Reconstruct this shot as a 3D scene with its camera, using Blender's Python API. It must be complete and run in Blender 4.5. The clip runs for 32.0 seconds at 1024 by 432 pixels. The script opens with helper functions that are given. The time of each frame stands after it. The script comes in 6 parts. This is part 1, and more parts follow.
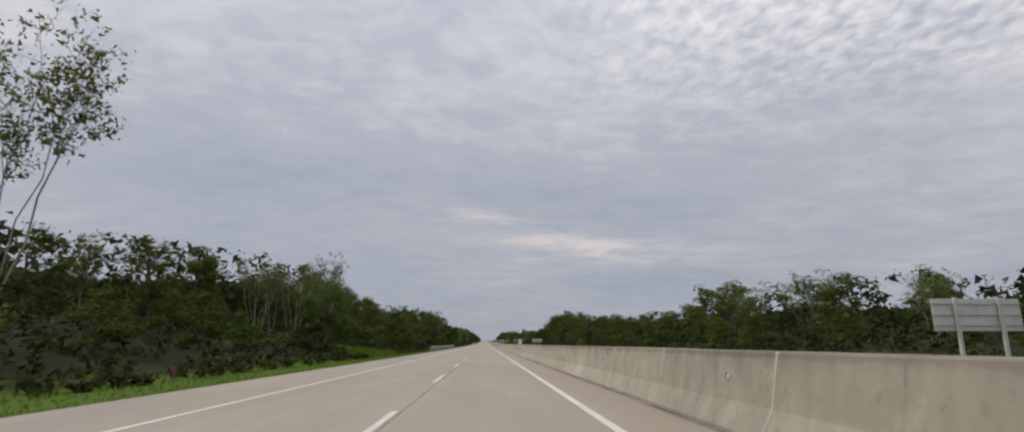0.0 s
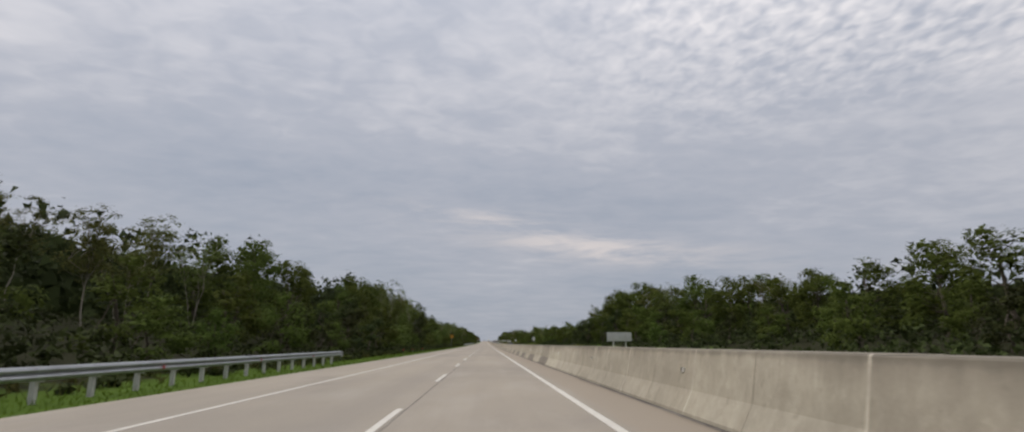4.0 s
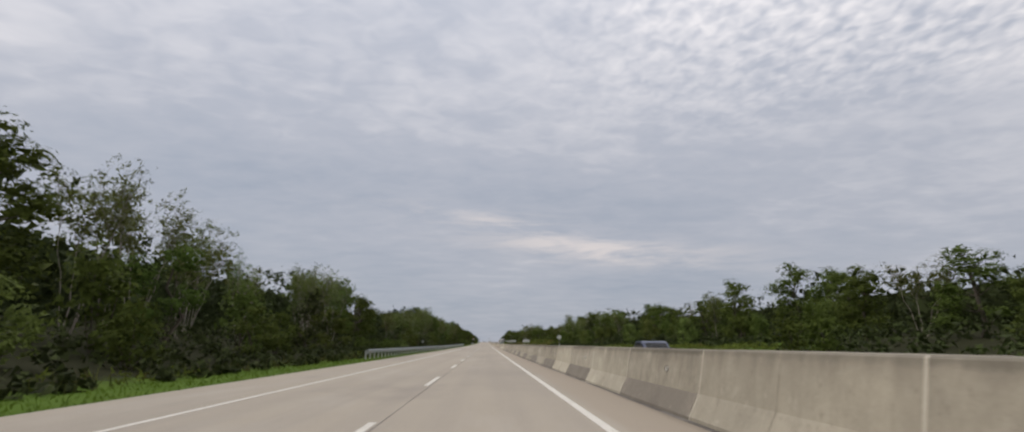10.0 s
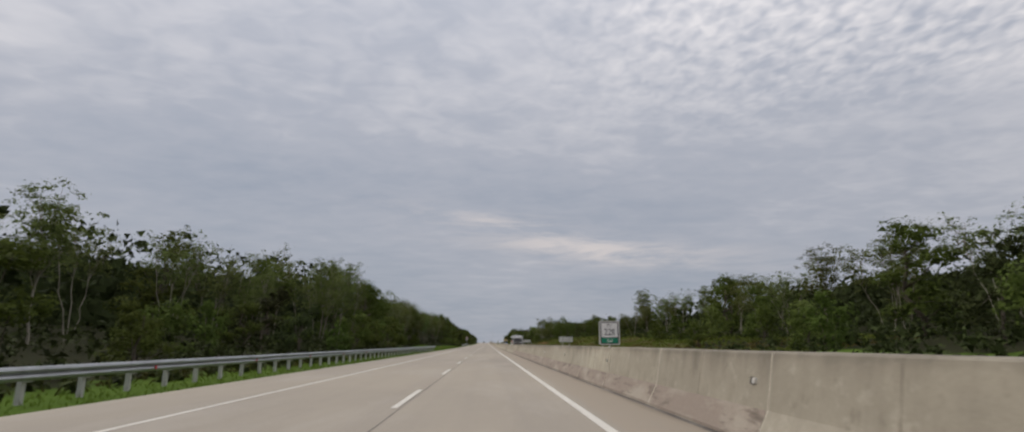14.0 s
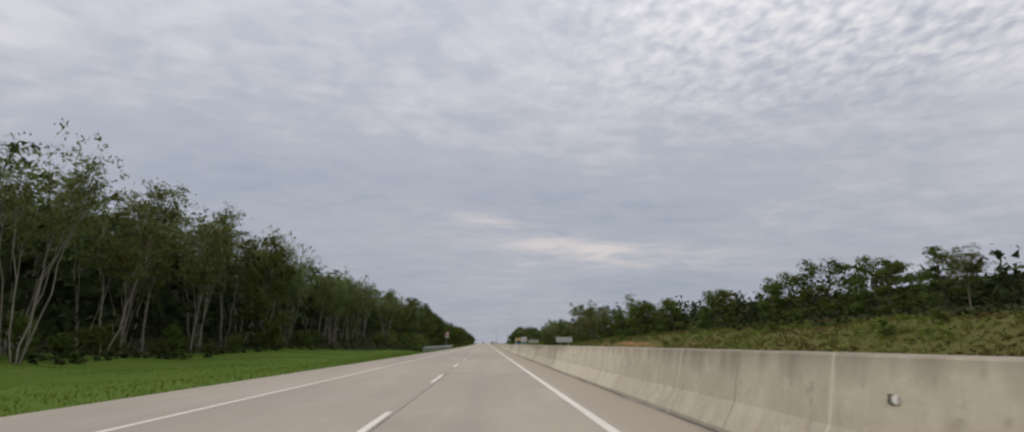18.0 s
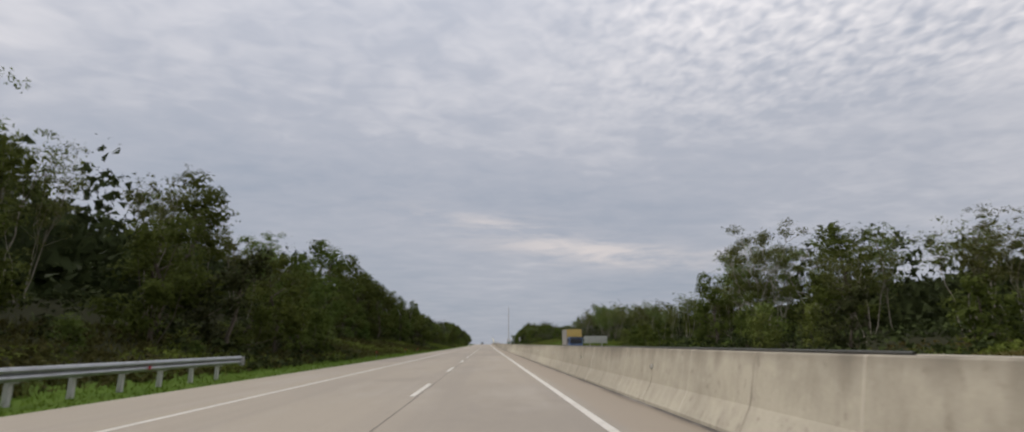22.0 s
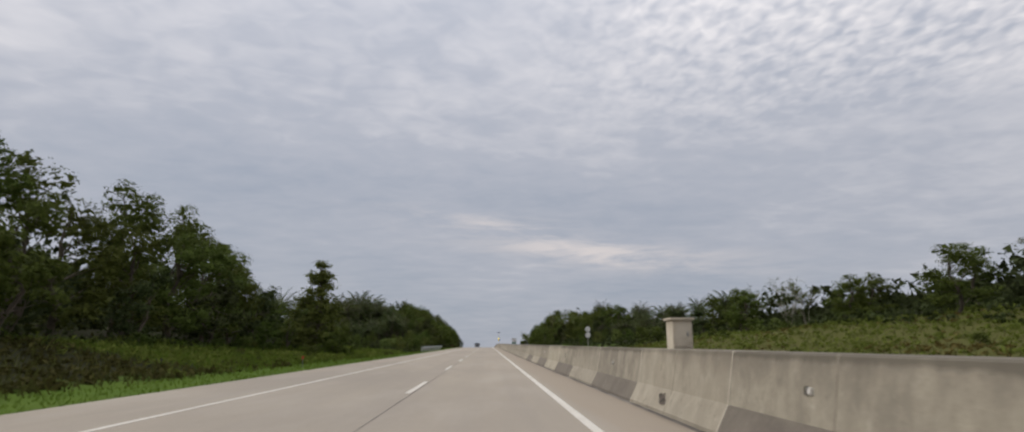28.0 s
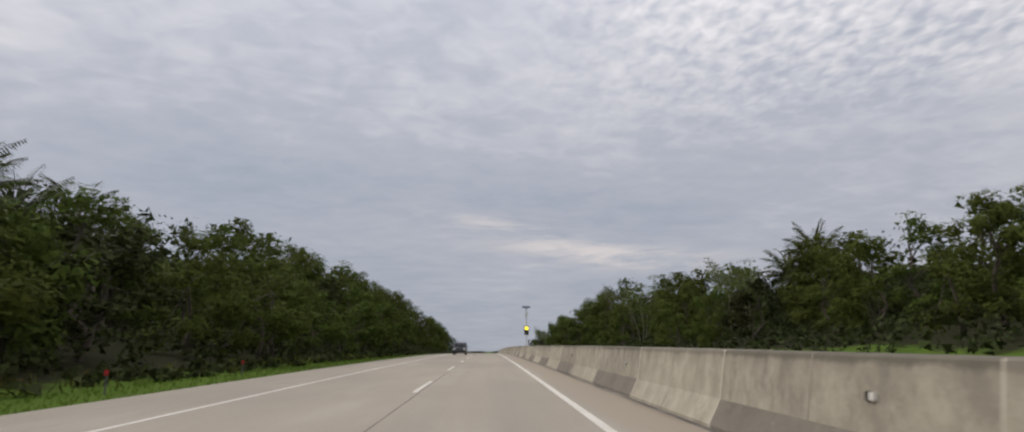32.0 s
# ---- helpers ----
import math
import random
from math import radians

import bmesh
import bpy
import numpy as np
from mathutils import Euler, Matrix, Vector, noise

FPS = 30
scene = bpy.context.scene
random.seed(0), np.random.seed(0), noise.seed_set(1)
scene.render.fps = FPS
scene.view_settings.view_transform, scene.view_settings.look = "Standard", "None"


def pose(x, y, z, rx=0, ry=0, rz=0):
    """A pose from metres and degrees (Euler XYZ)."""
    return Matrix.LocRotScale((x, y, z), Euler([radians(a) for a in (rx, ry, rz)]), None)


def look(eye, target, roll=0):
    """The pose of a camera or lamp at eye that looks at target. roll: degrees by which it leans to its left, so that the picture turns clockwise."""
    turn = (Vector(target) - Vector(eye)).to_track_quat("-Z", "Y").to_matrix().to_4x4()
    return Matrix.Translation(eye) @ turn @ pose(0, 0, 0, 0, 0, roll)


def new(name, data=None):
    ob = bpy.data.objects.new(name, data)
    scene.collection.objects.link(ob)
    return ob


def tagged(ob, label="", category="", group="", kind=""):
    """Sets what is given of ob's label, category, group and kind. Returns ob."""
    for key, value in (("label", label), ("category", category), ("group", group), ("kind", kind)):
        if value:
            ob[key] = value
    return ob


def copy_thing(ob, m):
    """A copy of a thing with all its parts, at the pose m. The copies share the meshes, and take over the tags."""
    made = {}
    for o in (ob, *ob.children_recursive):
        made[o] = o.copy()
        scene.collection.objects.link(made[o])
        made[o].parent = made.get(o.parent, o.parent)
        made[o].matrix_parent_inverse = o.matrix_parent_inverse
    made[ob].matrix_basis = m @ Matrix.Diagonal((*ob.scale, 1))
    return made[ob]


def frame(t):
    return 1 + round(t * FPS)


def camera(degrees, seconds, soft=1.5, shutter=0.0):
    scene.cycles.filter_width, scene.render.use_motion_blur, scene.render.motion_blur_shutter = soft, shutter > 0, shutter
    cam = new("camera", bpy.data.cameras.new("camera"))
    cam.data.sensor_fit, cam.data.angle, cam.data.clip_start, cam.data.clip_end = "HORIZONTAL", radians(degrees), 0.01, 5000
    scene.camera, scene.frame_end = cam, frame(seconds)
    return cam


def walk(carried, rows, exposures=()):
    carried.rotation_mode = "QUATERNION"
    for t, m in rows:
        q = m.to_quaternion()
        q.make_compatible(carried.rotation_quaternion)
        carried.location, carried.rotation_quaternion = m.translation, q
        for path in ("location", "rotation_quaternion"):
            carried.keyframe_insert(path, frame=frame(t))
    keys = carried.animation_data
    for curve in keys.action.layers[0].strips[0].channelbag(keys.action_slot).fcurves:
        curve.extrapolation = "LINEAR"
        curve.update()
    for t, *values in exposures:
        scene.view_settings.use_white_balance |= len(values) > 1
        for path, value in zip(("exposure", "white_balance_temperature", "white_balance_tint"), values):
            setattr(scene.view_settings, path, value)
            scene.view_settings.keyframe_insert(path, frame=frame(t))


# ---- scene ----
# ---------------------------------------------------------------- the road's long profile
def road_z(y):
    """Height of the road: a slow climb, then a crest and a fall beyond it."""
    y = np.asarray(y, float)
    low = np.where(y > 0, 0.5e-5 * y * y, 0.0)
    s, z0 = 1e-5 * 1225, 0.5e-5 * 1225 ** 2
    d = np.clip(y - 1225, 0, 250)
    crest = z0 + s * d - d * d / (2 * 7700)
    fall = crest + np.clip(y - 1475, 0, 500) * (s - 250 / 7700)
    return np.where(y > 1225, fall, low)


def rz(y):
    return float(road_z(y))


def slope(y):
    return math.degrees(math.atan((rz(y + 1) - rz(y - 1)) / 2))


# ---------------------------------------------------------------- camera and its drive
EYE = 1.28
TILT = 12.45
cam = camera(83.0, 32.0, soft=2.0, shutter=0.045)


def along(t):
    """How far down the road the car is after t seconds."""
    return float(np.polyval((1232.589, -4429.552, 6153.797, -3999.239, 1046.447, 42.878, 1166.799, 6.785), t / 32))


SIDE_T = (0, 6, 9, 11, 13, 19, 21, 23, 25, 28, 31, 32)
SIDE_X = (-0.09, -0.13, 0.02, 0.06, 0.05, 0.02, 0.0, 0.05, 0.17, 0.27, 0.16, 0.10)
rows = []
for k in range(33):
    y = along(k)
    x = float(np.interp(k, SIDE_T, SIDE_X))
    rows.append((k, pose(x, y, rz(y) + EYE, 90 + TILT - float(np.interp(k, (29, 32), (0, 0.1))) + slope(y), 0, -2.52 + 0.006 * k)))
walk(cam, rows, [(0, -0.04), (3, -0.03), (6, -0.02), (7.5, 0.05), (9, 0.06), (11, 0.0), (12, -0.07), (13, -0.03), (14, -0.10), (17, -0.01), (19, 0.0), (21, -0.03), (23, 0.04), (25, 0.04),
                  (28, 0.0), (29, 0.03), (30, -0.11), (31, -0.08), (32, -0.01)])

# ---------------------------------------------------------------- sky and light
world = bpy.data.worlds.new("overcast_sky")
scene.world = world
world.use_nodes = True


def wire(tree, out, inp):
    tree.links.new(out, inp)


def sky_nodes():
    t = world.node_tree
    t.nodes.clear()
    N = t.nodes.new
    out, bg = N("ShaderNodeOutputWorld"), N("ShaderNodeBackground")
    co = N("ShaderNodeTexCoord")
    sep = N("ShaderNodeSeparateXYZ")
    wire(t, co.outputs["Generated"], sep.inputs[0])

    def m(op, a, b=None, clamp=False):
        n = N("ShaderNodeMath")
        n.operation, n.use_clamp = op, clamp
        for i, v in enumerate((a, b)):
            if v is None:
                continue
            if isinstance(v, (int, float)):
                n.inputs[i].default_value = v
            else:
                wire(t, v, n.inputs[i])
        return n.outputs[0]

    up = m("MAXIMUM", sep.outputs[2], 0.0)
    den = m("ADD", up, 0.10)
    u, v = m("DIVIDE", sep.outputs[0], den), m("DIVIDE", sep.outputs[1], den)
    cmb = N("ShaderNodeCombineXYZ")
    wire(t, u, cmb.inputs[0])
    wire(t, v, cmb.inputs[1])

    def cloud(vec, scale, detail, rough, stretch, turn, off, dist=0.0):
        mp = N("ShaderNodeMapping")
        mp.inputs["Scale"].default_value = stretch
        mp.inputs["Rotation"].default_value = turn
        mp.inputs["Location"].default_value = off
        wire(t, vec, mp.inputs[0])
        n = N("ShaderNodeTexNoise")
        n.inputs["Scale"].default_value = scale
        n.inputs["Detail"].default_value = detail
        n.inputs["Roughness"].default_value = rough
        n.inputs["Distortion"].default_value = dist
        wire(t, mp.outputs[0], n.inputs["Vector"])
        return n.outputs["Fac"]

    def bell(x, centre, width):
        a = m("DIVIDE", m("SUBTRACT", x, centre), width)
        return m("POWER", 2.718, m("MULTIPLY", m("MULTIPLY", a, a), -1.0))

    def about(fac, amount):
        return m("MULTIPLY", m("SUBTRACT", fac, 0.5), amount)

    way, deck = co.outputs["Generated"], cmb.outputs[0]
    # one high cloud deck: broad patches, rows of puffs, and small ripples that are crispest high up to the east
    big = cloud(deck, 0.75, 2, 0.5, (1, 0.8, 1), (0, 0, 0.35), (3.1, 0.7, 0), 0.3)
    puffs = cloud(deck, 4.6, 3, 0.5, (0.8, 1.1, 1), (0, 0, 0.25), (0.4, 2.2, 0), 0.35)
    cells = cloud(deck, 11.0, 2, 0.5, (0.85, 1, 1), (0, 0, -0.45), (5, 0, 0), 0.5)
    fine = cloud(deck, 23.0, 1.5, 0.5, (1, 0.8, 1), (0, 0, 0.6), (1, 4, 0), 0.3)
    east = m("MULTIPLY", m("MAXIMUM", m("SUBTRACT", sep.outputs[0], 0.02), 0.0), m("MAXIMUM", m("MULTIPLY", m("SUBTRACT", up, 0.31), 15.0), 0.0), True)
    high = m("MULTIPLY", m("SUBTRACT", up, 0.12), 3.0, True)
    s = m("ADD", m("ADD", about(big, 0.26), about(puffs, 0.17)), m("MULTIPLY", about(cells, 0.13), m("ADD", high, 0.25)))
    s = m("ADD", s, m("MULTIPLY", about(fine, 0.47), east))
    s = m("ADD", s, m("ADD", 0.489, m("MULTIPLY", m("SUBTRACT", up, 0.3), 0.20)))
    s = m("ADD", s, m("MULTIPLY", m("MULTIPLY", sep.outputs[0], up), 0.04))
    s = m("ADD", s, m("MULTIPLY", m("MULTIPLY", m("MULTIPLY", sep.outputs[0], sep.outputs[0]), up), 0.62))
    s = m("ADD", s, m("MULTIPLY", bell(up, 0.26, 0.055), -0.045))
    ramp = N("ShaderNodeValToRGB")
    el = ramp.color_ramp.elements
    el[0].position, el[0].color = 0.34, (0.347, 0.387, 0.466, 1)
    el[1].position, el[1].color = 0.70, (0.745, 0.725, 0.745, 1)
    mid_el = ramp.color_ramp.elements.new(0.5)
    mid_el.color = (0.455, 0.474, 0.537, 1)
    wire(t, s, ramp.inputs[0])
    # a paler, slightly warm break low over the road that sinks towards the east, and a fainter one above it
    wisp = cloud(way, 7.0, 7, 0.62, (0.8, 0.8, 5.5), (0, 0.09, 0), (1.3, 0, 0), 0.4)
    slant = m("ADD", up, m("MULTIPLY", sep.outputs[0], 0.11))
    low = m("MULTIPLY", bell(slant, 0.180, 0.024), bell(sep.outputs[0], 0.19, 0.21))
    upper = m("MULTIPLY", m("MULTIPLY", bell(slant, 0.212, 0.020), bell(sep.outputs[0], 0.0, 0.15)), 0.65)
    streak = m("MULTIPLY", m("ADD", low, upper), m("MULTIPLY", m("SUBTRACT", wisp, 0.41), 4.6, True))
    warm = N("ShaderNodeMix")
    warm.data_type = "RGBA"
    warm.inputs[7].default_value = (0.72, 0.665, 0.655, 1)
    wire(t, streak, warm.inputs[0])
    wire(t, ramp.outputs[0], warm.inputs[6])
    # an overcast dome grows brighter towards the zenith
    gain = m("ADD", 0.945, m("MULTIPLY", m("MULTIPLY", up, up), 1.0))
    lit = N("ShaderNodeMix")
    lit.data_type, lit.blend_type = "RGBA", "MULTIPLY"
    lit.inputs[0].default_value = 1
    wire(t, warm.outputs[2], lit.inputs[6])
    g = N("ShaderNodeCombineColor")
    for i in range(3):
        wire(t, gain, g.inputs[i])
    wire(t, g.outputs[0], lit.inputs[7])
    air = N("ShaderNodeTexSky")
    air.sky_type, air.sun_disc = "NISHITA", False
    air.sun_elevation, air.sun_rotation = radians(43), radians(-70)
    dim = N("ShaderNodeMix")
    dim.data_type, dim.blend_type = "RGBA", "MULTIPLY"
    dim.inputs[0].default_value = 1
    dim.inputs[7].default_value = (0.07, 0.07, 0.07, 1)
    wire(t, air.outputs[0], dim.inputs[6])
    cover = N("ShaderNodeMix")
    cover.data_type = "RGBA"
    cover.inputs[0].default_value = 0.93
    wire(t, dim.outputs[2], cover.inputs[6])
    wire(t, lit.outputs[2], cover.inputs[7])
    wire(t, cover.outputs[2], bg.inputs[0])
    bg.inputs[1].default_value = 1.0
    wire(t, bg.outputs[0], out.inputs[0])


sky_nodes()
sun = new("sun", bpy.data.lights.new("sun", "SUN"))
sun.data.energy, sun.data.angle, sun.data.color = 1.8, radians(50), (1.0, 0.95, 0.88)
sun.matrix_world = look((-70, 25, 70), (0, 0, 0))

# ---------------------------------------------------------------- materials


def material(name, base, rough=0.8, metal=0.0, spots=None, grain=None, bump=0.0, bump_scale=40.0, island=0.0, through_light=0.0,
             space="Object", streaks=None, spec=0.3, glow=None, hue=(-0.035, 0.02)):
    """base: colour. spots: (colour, scale, low, high, amount). grain: (scale, amount). streaks: (colour, scale, amount).
    island: how far each loose piece varies in brightness."""
    mat = bpy.data.materials.new(name)
    mat.use_nodes = True
    t = mat.node_tree
    N = t.nodes.new
    b = t.nodes["Principled BSDF"]
    b.inputs["Roughness"].default_value = rough
    b.inputs["Metallic"].default_value = metal
    b.inputs["Specular IOR Level"].default_value = spec
    co = N("ShaderNodeTexCoord")
    src = N("ShaderNodeNewGeometry").outputs["Position"] if space == "World" else co.outputs[space]
    col = N("ShaderNodeRGB")
    col.outputs[0].default_value = (*base, 1)
    cur = col.outputs[0]

    def noise_fac(scale, detail=5, rough_=0.6, stretch=None):
        n = N("ShaderNodeTexNoise")
        n.inputs["Scale"].default_value, n.inputs["Detail"].default_value, n.inputs["Roughness"].default_value = scale, detail, rough_
        s = src
        if stretch:
            mp = N("ShaderNodeMapping")
            mp.inputs["Scale"].default_value = stretch
            wire(t, src, mp.inputs[0])
            s = mp.outputs[0]
        wire(t, s, n.inputs["Vector"])
        return n.outputs["Fac"]

    def band(fac, low, high, amount):
        r = N("ShaderNodeMapRange")
        r.inputs[1].default_value, r.inputs[2].default_value, r.inputs[4].default_value = low, high, amount
        wire(t, fac, r.inputs[0])
        return r.outputs[0]

    def mix(fac, a, colour, blend="MIX"):
        m = N("ShaderNodeMix")
        m.data_type, m.blend_type = "RGBA", blend
        if isinstance(fac, float):
            m.inputs[0].default_value = fac
        else:
            wire(t, fac, m.inputs[0])
        wire(t, a, m.inputs[6])
        if isinstance(colour, tuple):
            m.inputs[7].default_value = (*colour, 1)
        else:
            wire(t, colour, m.inputs[7])
        return m.outputs[2]

    for c, scale, low, high, amount, *stretch in spots or ():
        cur = mix(band(noise_fac(scale, stretch=stretch[0] if stretch else None), low, high, amount), cur, c)
    for c, scale, amount, stretch in streaks or ():
        cur = mix(band(noise_fac(scale, 4, 0.6, stretch), 0.48, 0.72, amount), cur, c)
    if grain:
        r = N("ShaderNodeMapRange")
        r.inputs[3].default_value, r.inputs[4].default_value = 1 - grain[1], 1 + grain[1]
        wire(t, noise_fac(grain[0], 6, 0.7), r.inputs[0])
        cc = N("ShaderNodeCombineColor")
        for i in range(3):
            wire(t, r.outputs[0], cc.inputs[i])
        cur = mix(1.0, cur, cc.outputs[0], "MULTIPLY")
    if island:
        geo, oi = N("ShaderNodeNewGeometry"), N("ShaderNodeObjectInfo")
        r = N("ShaderNodeMapRange")
        r.inputs[3].default_value, r.inputs[4].default_value = 1 - island, 1 + island
        wire(t, geo.outputs["Random Per Island"], r.inputs[0])
        r2 = N("ShaderNodeMapRange")
        r2.inputs[3].default_value, r2.inputs[4].default_value = 1 - island * 0.6, 1 + island * 0.6
        wire(t, oi.outputs["Random"], r2.inputs[0])
        mul = N("ShaderNodeMath")
        mul.operation = "MULTIPLY"
        wire(t, r.outputs[0], mul.inputs[0])
        wire(t, r2.outputs[0], mul.inputs[1])
        hs = N("ShaderNodeHueSaturation")
        r3 = N("ShaderNodeMapRange")
        r3.inputs[3].default_value, r3.inputs[4].default_value = 0.5 + hue[0] * min(1, island * 2), 0.5 + hue[1] * min(1, island * 2)
        wire(t, oi.outputs["Random"], r3.inputs[0])
        wire(t, r3.outputs[0], hs.inputs["Hue"])
        wire(t, mul.outputs[0], hs.inputs["Value"])
        wire(t, cur, hs.inputs["Color"])
        cur = hs.outputs[0]
    wire(t, cur, b.inputs["Base Color"])
    if bump:
        bp = N("ShaderNodeBump")
        bp.inputs["Strength"].default_value, bp.inputs["Distance"].default_value = bump, 0.02
        wire(t, noise_fac(bump_scale, 5, 0.65), bp.inputs["Height"])
        wire(t, bp.outputs[0], b.inputs["Normal"])
    if through_light:
        tr, ad = N("ShaderNodeBsdfTranslucent"), N("ShaderNodeMixShader")
        wire(t, cur, tr.inputs[0])
        ad.inputs[0].default_value = through_light
        wire(t, b.outputs[0], ad.inputs[1])
        wire(t, tr.outputs[0], ad.inputs[2])
        wire(t, ad.outputs[0], t.nodes["Material Output"].inputs[0])
    if glow:
        b.inputs["Emission Color"].default_value = (*glow[0], 1)
        b.inputs["Emission Strength"].default_value = glow[1]
    return mat


M_ROAD = material("worn_concrete_paving", (0.319, 0.281, 0.229), 0.9,
                  spots=[((0.245, 0.22, 0.19), 0.12, 0.42, 0.66, 0.7, (1, 0.35, 1)), ((0.365, 0.33, 0.282), 0.5, 0.5, 0.75, 0.6, (1, 0.25, 1)),
                         ((0.25, 0.225, 0.195), 0.9, 0.45, 0.7, 0.5, (1, 0.012, 1)), ((0.23, 0.205, 0.18), 0.35, 0.6, 0.72, 0.6, (0.6, 0.3, 1)),
                         ((0.25, 0.225, 0.20), 1.4, 0.62, 0.8, 0.45, (1, 0.15, 1))],
                  grain=(14, 0.10), bump=0.15, bump_scale=60, spec=0.15)


def shoulder_grime(mat):
    """Sandy brown grime lying on the strip of paving beside the barrier, in broken patches."""
    t = mat.node_tree
    N = t.nodes.new
    b = t.nodes["Principled BSDF"]
    cur = b.inputs["Base Color"].links[0].from_socket
    sep, nz = N("ShaderNodeSeparateXYZ"), N("ShaderNodeTexNoise")
    pos = N("ShaderNodeNewGeometry").outputs["Position"]
    wire(t, pos, sep.inputs[0])
    mp = N("ShaderNodeMapping")
    mp.inputs["Scale"].default_value = (1.6, 0.22, 1)
    wire(t, pos, mp.inputs[0])
    wire(t, mp.outputs[0], nz.inputs["Vector"])
    nz.inputs["Scale"].default_value, nz.inputs["Detail"].default_value = 1.2, 7
    for lo, hi, colour, amount in ((1.9, 2.4, (0.295, 0.25, 0.197), 0.8), (2.97, 3.72, (0.12, 0.098, 0.076), 0.85)):
        far = N("ShaderNodeMapRange")
        far.inputs[1].default_value, far.inputs[2].default_value = lo, hi
        wire(t, sep.outputs[0], far.inputs[0])
        ad = N("ShaderNodeMath")
        ad.operation = "ADD"
        wire(t, far.outputs[0], ad.inputs[0])
        wire(t, nz.outputs["Fac"], ad.inputs[1])
        r = N("ShaderNodeMapRange")
        r.inputs[1].default_value, r.inputs[2].default_value, r.inputs[4].default_value = 0.85, 1.35, amount
        wire(t, ad.outputs[0], r.inputs[0])
        mx = N("ShaderNodeMix")
        mx.data_type = "RGBA"
        wire(t, r.outputs[0], mx.inputs[0])
        wire(t, cur, mx.inputs[6])
        mx.inputs[7].default_value = (*colour, 1)
        cur = mx.outputs[2]
    wire(t, cur, b.inputs["Base Color"])


shoulder_grime(M_ROAD)
M_LINE = material("worn_white_road_paint", (0.565, 0.54, 0.485), 0.7, space="World", spots=[((0.46, 0.43, 0.38), 0.6, 0.45, 0.7, 0.6), ((0.40, 0.37, 0.325), 5.0, 0.54, 0.74, 0.6, (1, 0.3, 1))], grain=(20, 0.1))
M_JOINT = material("dark_joint_sealant", (0.09, 0.08, 0.07), 0.8, spots=[((0.25, 0.23, 0.2), 0.7, 0.45, 0.65, 0.8)])
M_CONC = material("stained_cast_concrete", (0.382, 0.343, 0.270), 0.92, space="World",
                  spots=[((0.43, 0.392, 0.318), 0.05, 0.42, 0.58, 0.9), ((0.27, 0.245, 0.197), 0.08, 0.47, 0.58, 0.55, (1, 1, 4)), ((0.415, 0.378, 0.305), 0.8, 0.48, 0.66, 0.5, (1, 0.6, 1.2)),
                         ((0.25, 0.226, 0.18), 1.0, 0.54, 0.70, 0.45, (1, 1.3, 0.7)), ((0.31, 0.280, 0.220), 2.6, 0.50, 0.66, 0.4, (1, 1.4, 0.6)),
                         ((0.21, 0.187, 0.15), 5.0, 0.60, 0.68, 0.5, (1, 1.0, 0.8)), ((0.44, 0.40, 0.325), 4.2, 0.58, 0.66, 0.45, (1, 0.8, 1.0)), ((0.10, 0.088, 0.072), 11.0, 0.70, 0.74, 0.7)],
                  streaks=[((0.235, 0.210, 0.168), 1.0, 0.34, (3, 3.6, 0.35))],
                  grain=(16, 0.13), bump=0.35, bump_scale=9, island=0.17, spec=0.12, hue=(-0.008, 0.012))


